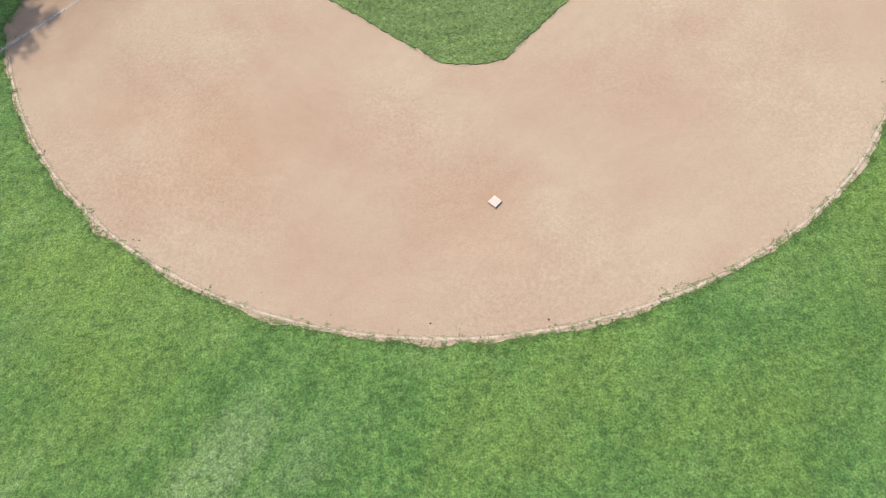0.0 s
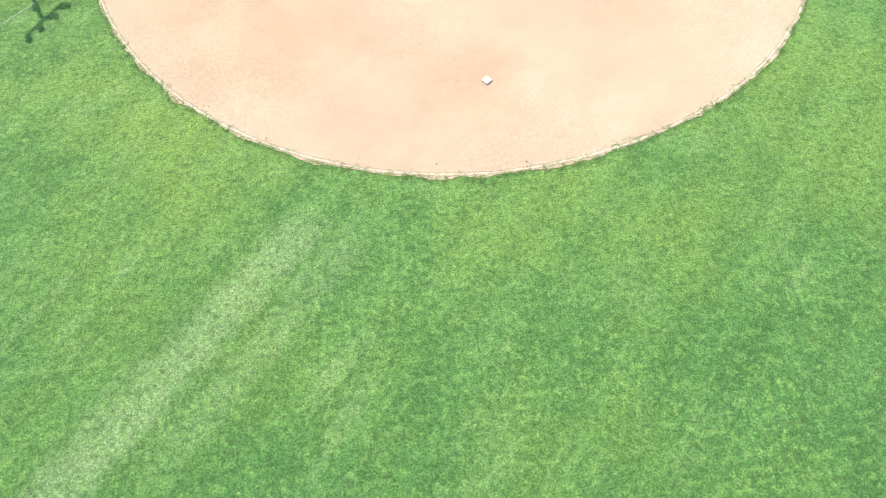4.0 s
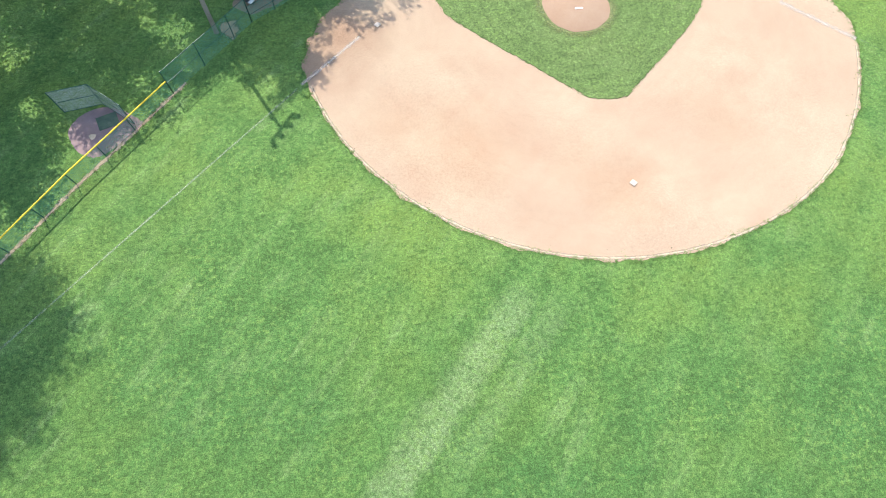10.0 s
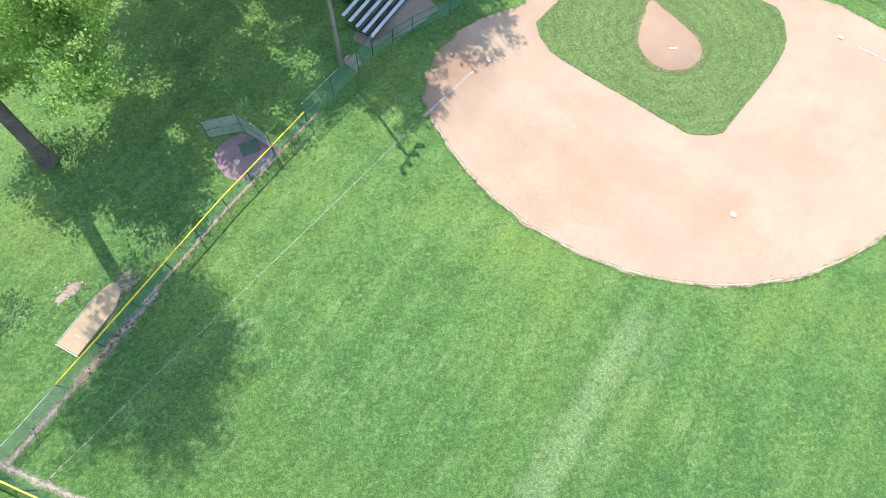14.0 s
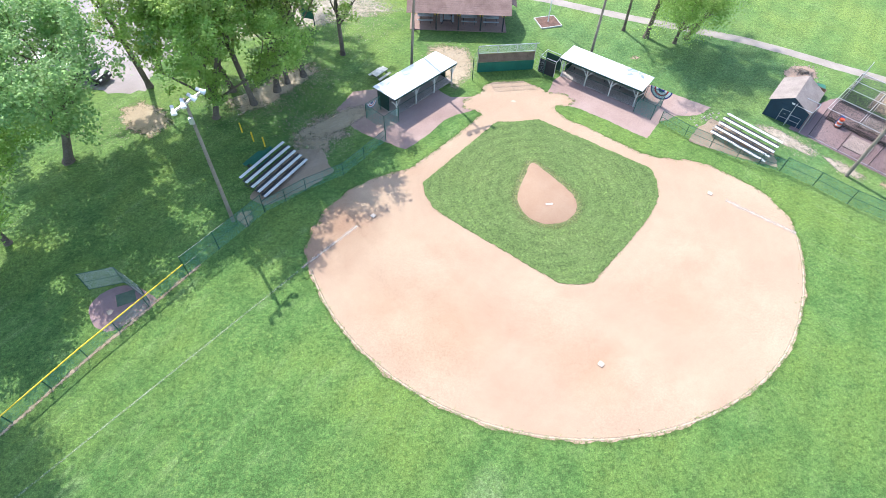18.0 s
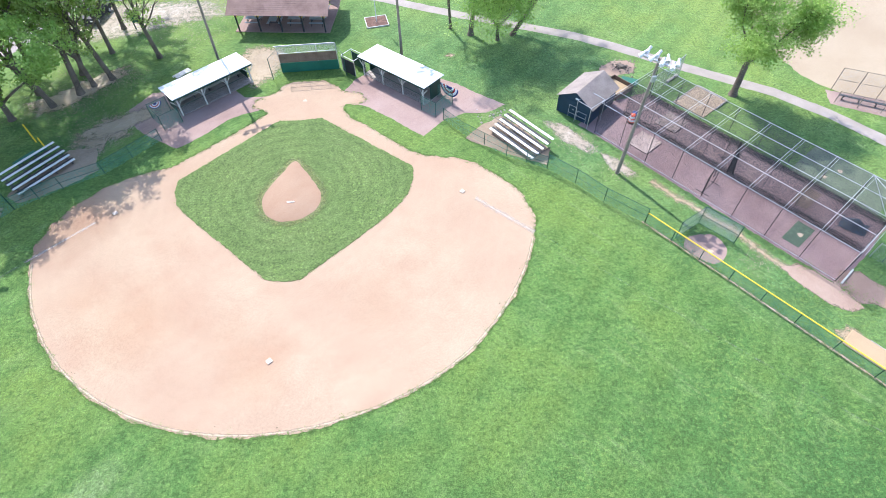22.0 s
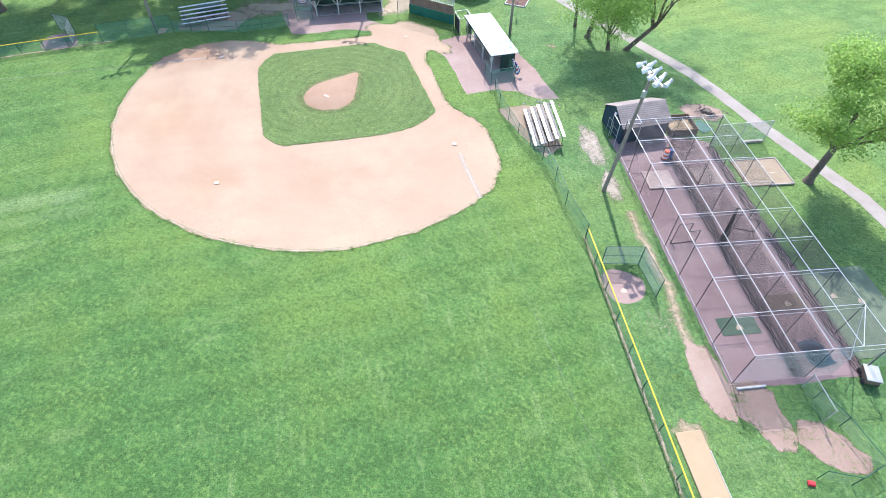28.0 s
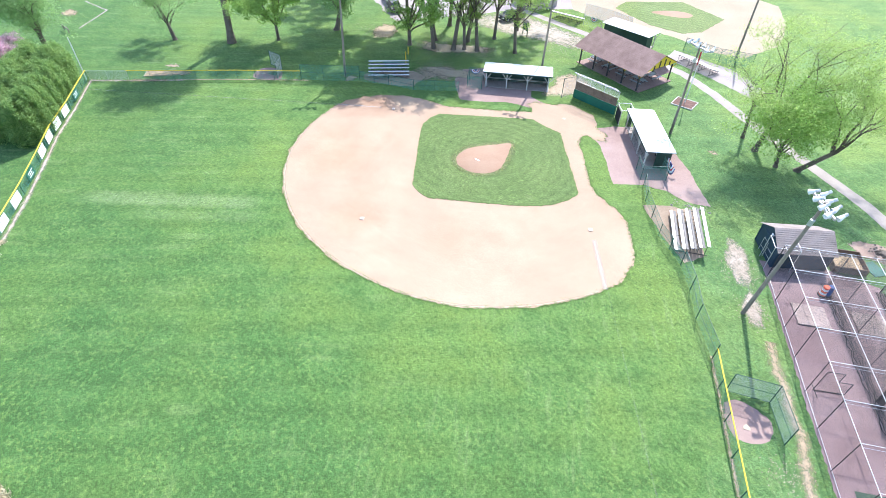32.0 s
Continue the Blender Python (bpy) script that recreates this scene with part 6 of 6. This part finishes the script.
tree(41.6, 6.2, 17, 130, L_SILVER, 32000, "open grey-green tree at the edge of the grove", (-1.2, -0.4), 0.36, 0.135, 0.85, 0.2, 0.85)
tree(46.8, 21.3, 26.0, 131, L_MID, 26000, "large park tree with a dark trunk and high crown", (-1.5, -0.2), 0.43, 0.11, 0.9, 0.6, 0.6, "tree", 0.75)
tree(53.1, 27.4, 9.5, 133, L_SILVER, 11000, "park tree in thin grey-green spring leaf on the lawn", (0.5, 0.2), 0.26, 0.075, 0.6, 0.24, 0.8)
tree(60.0, 43.0, 11.5, 134, L_SILVER, 32000, "broad dense green tree beyond the outfield corner", (0, 0), 0.35, 0.11, 1.1, 0.2)
tree(52.2, 49.0, 7.2, 135, L_PINK, 14000, "flowering tree covered in pink blossom", (0, 0), 0.16, 0.08, 0.5, 0.25)
tree(49.2, 50.6, 6.8, 136, L_PINK, 12000, "flowering tree covered in pink blossom", (0, 0), 0.15, 0.08, 0.5, 0.25)
tree(-16.0, -12.0, 10.5, 154, L_SPRING, 1500, "slim park tree with sparse new leaves beside the path", (0.3, 0.3), 0.16, 0.07, 0.5, 0.42, 0.7)
tree(-18.2, -10.3, 16.5, 151, L_SPRING, 17000, "tall park tree in thin yellow-green leaf beside the path", (-0.5, -0.6), 0.25, 0.07, 0.75, 0.28, 0.8)
tree(-21.2, -8.9, 9.5, 158, L_FRESH, 21000, "low bushy park tree in dense fresh leaf beside the path", (0.2, 0.4), 0.19, 0.1, 1.05, 0.2, 0.8)
tree(-23.0, -9.8, 13.0, 153, L_SPRING, 15000, "leaning park tree with long open limbs beside the path", (-2.4, -0.6), 0.24, 0.07, 0.7, 0.26, 0.95)
tree(-43.6, 3.8, 13.5, 160, L_MIDFRESH, 34000, "leaning park tree in fresh leaf beside the path", (-0.4, -0.7), 0.3, 0.1, 0.75, 0.3, 0.5, "tree", 0.9)
tree(-61.2, 14.3, 10.5, 161, L_SPRING, 5000, "leaning park tree with sparse new leaves", (-1.5, -0.6), 0.22, 0.06, 0.5, 0.36, 0.9)
tree(-66.9, 18.2, 9.0, 162, L_SPRING, 4500, "forked park tree with sparse new leaves", (-1.6, -0.5), 0.28, 0.08, 0.5, 0.2, 0.9)
tree(-76.0, 14.0, 12.0, 164, L_MID, 14000, "dense green park tree beyond the path", (0, 0), 0.3)
tree(-57.4, 38.8, 9.5, 163, L_BUD, 22000, "spreading tree with russet spring buds", (0.2, 0.0), 0.3, 0.08, 0.7, 0.2, 1.0)
tree(-66.5, 47.0, 10.0, 165, L_MID, 14000, "green park tree beyond the left-field corner", (0, 0), 0.3)


def arborvitae(x, y, h, r, seed):
    nrng = np.random.default_rng(seed)
    t = thing("arborvitae", pose(x, y, 0), "dense evergreen conifer in a hedge row", "conifer", "hedge behind the outfield fence")
    part("trunk", tube(B(), (0, 0, 0), (0, 0, h * 0.8), 0.1, 0.03, 7), M_BARK, t)
    m, n = 260, 15000
    z, a = nrng.beta(1.15, 1.2, m), nrng.uniform(0, 6.283, m)
    rad = r * np.sqrt(np.clip(1 - z ** 4, 0, 1)) * (0.84 + 0.16 * np.minimum(z * 6, 1)) * nrng.uniform(0.72, 1.0, m)
    sprays = np.stack([rad * np.cos(a), rad * np.sin(a), 0.15 + z * h * 0.96], 1)
    spots = sprays[nrng.integers(0, m, n)] + nrng.normal(size=(n, 3)) * np.array([0.15, 0.15, 0.26])
    spots[:, 2] = np.maximum(spots[:, 2], 0.05)
    me = leaf_mesh("foliage", spots, nrng.uniform(0.05, 0.12, n), nrng, 0.6)
    me.materials.append(L_HEDGE)
    o = new("foliage", me)
    o.parent = t
    return t


for k in range(14):
    f = k / 13
    arborvitae(33.95 + 14.6 * f + 0.25 * math.sin(k * 2), 49.95 - 6.6 * f + 0.4 * math.cos(k * 3), 4.7 + 0.5 * math.sin(k * 1.9), 1.7, 200 + k)
    if k % 2:
        arborvitae(35.2 + 14.6 * f, 52.3 - 6.6 * f + 0.4 * math.cos(k * 2), 5.1 + 0.4 * math.sin(k * 2.9), 1.7, 220 + k)
tree(-47.4, 42.3, 2.0, 166, L_SPRING, 5200, "low leafy bush at the outfield corner", (0, 0), 0.06, 0.085, 0.42, 0.12, 0.9, "bush")


# ---- loose growth and clods along the edges ----
def blades(name, spots, material, label, category, size, rng, per=4, up=0.9):
    """Small upright blades in clumps, joined into one mesh."""
    n = len(spots) * per
    c = np.repeat(np.array(spots), per, 0) + rng.normal(size=(n, 2)) * size * 0.5
    a = rng.uniform(0, 6.283, n)
    l, w = rng.uniform(0.6, 1.3, n) * size, size * 0.22
    d = np.stack([np.cos(a), np.sin(a)], 1)
    p = np.stack([-d[:, 1], d[:, 0]], 1) * w
    z0 = np.full((n, 1), 0.012)
    tip = np.concatenate([c + d * (l * 0.6)[:, None], (l * up)[:, None]], 1)
    pts = np.stack([np.concatenate([c - p, z0], 1), np.concatenate([c + p, z0], 1), tip], 1).reshape(-1, 3)
    me = bpy.data.meshes.new(name)
    me.vertices.add(3 * n)
    me.vertices.foreach_set("co", pts.ravel())
    me.loops.add(3 * n)
    me.loops.foreach_set("vertex_index", np.arange(3 * n))
    me.polygons.add(n)
    me.polygons.foreach_set("loop_start", np.arange(0, 3 * n, 3))
    me.update(calc_edges=True)
    me.materials.append(material)
    return tagged(new(name, me), label, category, "", "stuff")


def along(pts, step, spread, rng, loop=True):
    out = []
    for a, b in zip(pts, pts[1:] + (pts[:1] if loop else [])):
        d = math.dist(a, b)
        for k in range(max(1, int(d / step))):
            f = rng.uniform()
            out.append((a[0] + (b[0] - a[0]) * f + rng.normal() * spread, a[1] + (b[1] - a[1]) * f + rng.normal() * spread))
    return out


edge_rng = np.random.default_rng(9)
clumps = [(x, y, edge_rng.uniform(0.05, 0.16)) for x, y in along(lumpy, 0.24, 0.06, edge_rng)]
blades("edge_grass", [(x + edge_rng.normal() * r, y + edge_rng.normal() * r) for x, y, r in clumps for k in range(9)], L_TUFT, "ragged grass tufts overhanging the infield dirt", "grass", 0.095, edge_rng, 4, 0.35)
blades("diamond_edge_grass", along(diamond, 0.08, 0.05, edge_rng), L_TUFT, "ragged grass tufts round the infield diamond", "grass", 0.085, edge_rng, 4, 0.5)
blades("fence_weeds", along([(29.1, 19.7), (34.6, 26.1), (37.9, 30.3), (41.5, 34.9), (46.6, 41.2)], 0.09, 0.22, edge_rng, False) + along([(-29.55, 20.0), (-37.2, 30.1), (-45.4, 41.1)], 0.05, 0.12, edge_rng, False) + along(OUTFIELD, 0.12, 0.3, edge_rng, False), L_TUFT, "weeds growing along the fence feet", "weeds", 0.11, edge_rng, 3, 0.5)


def clods(name, spots, lo, hi, material, label, category, rng):
    verts, faces = [], []
    for x, y in spots:
        r, k = rng.uniform(lo, hi), len(verts)
        ring = [(x + r * rng.uniform(0.7, 1.2) * math.cos(q), y + r * rng.uniform(0.7, 1.2) * math.sin(q), 0.008) for q in (0, 1.26, 2.51, 3.77, 5.03)]
        verts += ring + [(x + rng.normal() * r * 0.2, y + rng.normal() * r * 0.2, 0.012 + r * 0.9)]
        faces += [(k + j, k + (j + 1) % 5, k + 5) for j in range(5)]
    me = bpy.data.meshes.new(name)
    me.from_pydata(verts, [], faces)
    me.materials.append(material)
    return tagged(new(name, me), label, category, "", "stuff")


inner = [(0.993 * x, 14.9 + 0.993 * (y - 14.9)) for x, y in skin]
clods("edge_clods", along(inner, 0.8, 0.3, edge_rng), 0.02, 0.055, M_CLOD, "dark clods and sprigs kicked out along the dirt edge", "clods", edge_rng)
clods("infield_pebbles", [(edge_rng.uniform(-18, 18), edge_rng.uniform(24, 34)) for k in range(260)] + [(edge_rng.uniform(12, 19), edge_rng.uniform(12, 24)) for k in range(160)], 0.01, 0.022, M_BARE, "small stones on the infield dirt", "stones", edge_rng)
clods("bullpen_stones", [(44.0 + edge_rng.normal() * 0.5, 31.2 + edge_rng.normal() * 0.4) for k in range(40)], 0.03, 0.09, M_CONC, "pale stones heaped in the grass beside a bullpen", "stones", edge_rng)
clods("bleacher_stones", [(-19.2 + edge_rng.normal() * 0.8, 4.9 + edge_rng.normal() * 0.7) for k in range(30)], 0.05, 0.15, M_CONC, "pale stones in the grass beside the bleachers", "stones", edge_rng)
clods("wood_chips", [(-33.7 + edge_rng.normal() * 0.9, -2.1 + edge_rng.normal() * 0.7) for k in range(45)], 0.04, 0.16, M_TIMBER, "broken wood and bark round the stump", "wood chips", edge_rng)
clods("spill_clods", [(41.1 + f * 1.6 + edge_rng.normal() * 0.22, 34.6 + f * 2.0 + edge_rng.normal() * 0.22) for f in edge_rng.uniform(-0.6, 0.9, 45)], 0.04, 0.11, M_CLOD, "dark clods in the dirt under the fence", "clods", edge_rng)
straw = [p for p in along(OUTFIELD[7:16], 0.4, 0.16, edge_rng, False) if edge_rng.uniform() < 0.6]
blades("straw_tufts", [(x - 0.12 + edge_rng.normal() * 0.12, y - 0.35 + edge_rng.normal() * 0.12) for x, y in straw for k in range(26)], L_STRAW, "pale dry grass tufts along the outfield fence", "grass", 0.16, edge_rng, 3, 0.8)
gate_weeds = [(x + edge_rng.normal() * r, y + edge_rng.normal() * r) for x, y, r, n in ((-42.4, 27.6, 0.4, 90), (-45.7, 28.3, 0.5, 120), (-47.6, 27.6, 0.8, 150), (-49.4, 28.6, 0.6, 120), (-43.4, 29.4, 0.5, 100), (-40.6, 25.4, 0.4, 80), (-39.6, 28.4, 0.5, 80)) for k in range(n)]
blades("gate_weeds", gate_weeds, L_TUFT, "weeds growing through the trodden dirt at the cage gate", "weeds", 0.1, edge_rng, 3, 0.5)
litter = [(x + edge_rng.normal() * s, y + edge_rng.normal() * s) for x, y, s, n in ((18.6, 4.6, 1.2, 700), (20.6, 3.2, 1.4, 800), (20.6, 6.6, 1.0, 500), (26.5, -3.0, 2.5, 900), (22.6, -4.0, 1.6, 500), (5.6, -7.2, 1.5, 1100), (14.6, -14.0, 2.4, 500), (18.0, -18.5, 3.2, 1300), (17.6, 2.2, 1.1, 700), (24.0, -1.0, 1.6, 700), (20.5, -5.0, 1.4, 600), (38.0, 1.0, 1.8, 300), (-19.2, 5.2, 0.8, 160), (-26.6, 9.6, 0.9, 420), (-29.4, 13.2, 0.7, 260), (-33.2, -2.1, 0.9, 300), (-36.8, 24.4, 0.7, 140)) for k in range(n)]
blades("leaf_litter", litter, L_LITTER, "dry fallen leaves scattered on the ground", "leaves", 0.16, edge_rng, 1, 0.15)

# corner of a small far diamond, and a rail on the lawn
for a, b in (((79.6, 32.9), (72.6, 31.4)), ((72.6, 31.4), (66.7, 37.2))):
    worn_strip("far_foul_line", [tuple(Vector(a).lerp(Vector(b), k / 8)) for k in range(9)], 0.22, 0.22, 0.006, M_CHALKRAG, "white painted line of a small far diamond")
worn_patch("far_bare_patch", [(73.0, 36.0), (75.0, 35.0), (77.5, 36.0), (76.0, 38.0), (73.6, 37.6)], 0.005, M_TRACK, "worn bare patch on a small far diamond", 75)
t = thing("lawn_rail", pose(66.2, 39.0, 0, 0, 0, 5), "short dark timber rail on the lawn", "rail")
part("beam", box(B(), (0, 0, 0.75), (2.6, 0.14, 0.14), 0, None, 0.015), M_TIMBER, t)
for x in (-1.1, 1.1):
    part("post", box(B(), (x, 0, 0.37), (0.16, 0.16, 0.74)), M_TIMBER, t)

# gathered divider net inside the cages
t = thing("net_bundle", in_cage(11.4, 5.3), "black divider net gathered into a hanging bundle", "net")
bm = B()
for k in range(9):
    a = k * 0.7
    tube(bm, (0.12 * math.cos(a) + 0.5 - 0.055 * k, 0.1 * math.sin(a) + 0.1, 0.02), (0.06 * math.cos(a * 1.7), 0.06 * math.sin(a * 1.3), 3.36), 0.07, 0.03, 6)
part("bundle", bm, M_NETHEAP, t)

# navy standing screen at the far end of the second lane, modelled as heaped cloth
t = thing("tarpaulin", in_cage(21.7, 7.2, 0.012, 8), "dark navy standing screen, modelled as a heaped cloth", "tarpaulin")
bm = B()
grid = [[bm.verts.new((0.2 * i - 1.0, 0.2 * j - 0.8, 0.02 + 0.9 * max(0.0, 1 - math.hypot(i - 5, (j - 4) * 1.2) / 5) + 0.07 * math.sin(i * 1.9 + j) * math.cos(j * 2.3))) for j in range(9)] for i in range(11)]
for i in range(10):
    for j in range(8):
        bm.faces.new((grid[i][j], grid[i + 1][j], grid[i + 1][j + 1], grid[i][j + 1]))
part("cloth", bm, M_NAVY, t, "", True)

# beyond the outfield fence
worn_strip("worn_track_outfield", [(-4.0, 62.6), (-9.5, 61.7), (-12.0, 61.0), (-13.7, 60.65), (-15.6, 60.1), (-18.5, 59.3), (-24.0, 57.0)], 0.28, 0.28, 0.005, M_WORN, "thin brown track worn in the grass")
for pts in ([(-12.0, 61.0), (-12.3, 61.6), (-12.6, 62.3)], [(-13.7, 60.7), (-14.0, 61.4), (-14.25, 62.1)], [(-15.4, 60.4), (-15.55, 60.8), (-15.7, 61.3)]):
    worn_strip("worn_rut", pts, 0.14, 0.14, 0.006, M_DRYWEED, "thin dry rut across the grass")
t = thing("guard_rail", pose(-13.55, 62.7, 0, 0, 0, 31), "weathered pale timber guard rail beyond the fence", "rail")
part("beam", box(B(), (0, 0, 0.42), (7.0, 0.3, 0.24), 0, None, 0.03), M_GREYWOOD, t)
for x in (-3.1, -1.1, 1.1, 3.1):
    part("post", box(B(), (x, 0, 0.16), (0.18, 0.16, 0.32)), M_GREYWOOD, t)
t = thing("pallet", pose(-14.55, 59.62, 0, 0, 0, -12), "small weathered wooden pallet against the fence", "pallet")
for y in (-0.15, 0.0, 0.15):
    part("slat", box(B(), (0, y, 0.11), (0.9, 0.13, 0.025)), M_PALEWOOD, t)
for x in (-0.38, 0, 0.38):
    part("bearer", box(B(), (x, 0, 0.05), (0.08, 0.44, 0.09)), M_TIMBER, t)

worn_patch("bare_spot_bullpen", [(43.2, 30.5), (44.0, 30.4), (45.0, 31.6), (44.6, 32.1), (43.5, 31.4)], 0.006, M_DRYWEED, "scattered dry litter in the grass beside the bullpen", 72)
worn_patch("bullpen_wear_left", [(-39.3, 32.0), (-39.6, 30.8), (-40.9, 30.4), (-41.9, 31.8), (-40.9, 32.6)], 0.005, M_TRACK, "tan dirt spilling off a bullpen mound", 74)

t = thing("notice_board", pose(21.3, -15.5, 0, 0, 0, 160), "green roofed notice board on two posts among the trees", "notice board")
for x in (-0.7, 0.7):
    part("post", box(B(), (x, 0, 1.1), (0.1, 0.1, 2.2)), M_DARKGREEN, t)
part("panel", box(B(), (0, -0.02, 1.35), (1.3, 0.06, 1.1), 0, None, 0.01), M_GREENPAINT, t, "bright green board")
for k in (-1, 1):
    part("roof_slope", box(B(), (0, k * 0.2, 2.27), (1.8, 0.48, 0.04), 0, Matrix.Translation((0, k * 0.2, 2.27)) @ Matrix.Rotation(radians(-28 * k), 4, "X") @ Matrix.Translation((0, -k * 0.2, -2.27))), M_SHINGLEGREY, t)

fence("chain_link_fence", [(15.0, -26.66), (18.4, -26.55)], 1.6, "steel chain-link gate beside the far dugout", net=N_THIN, post_mat=M_STEEL)
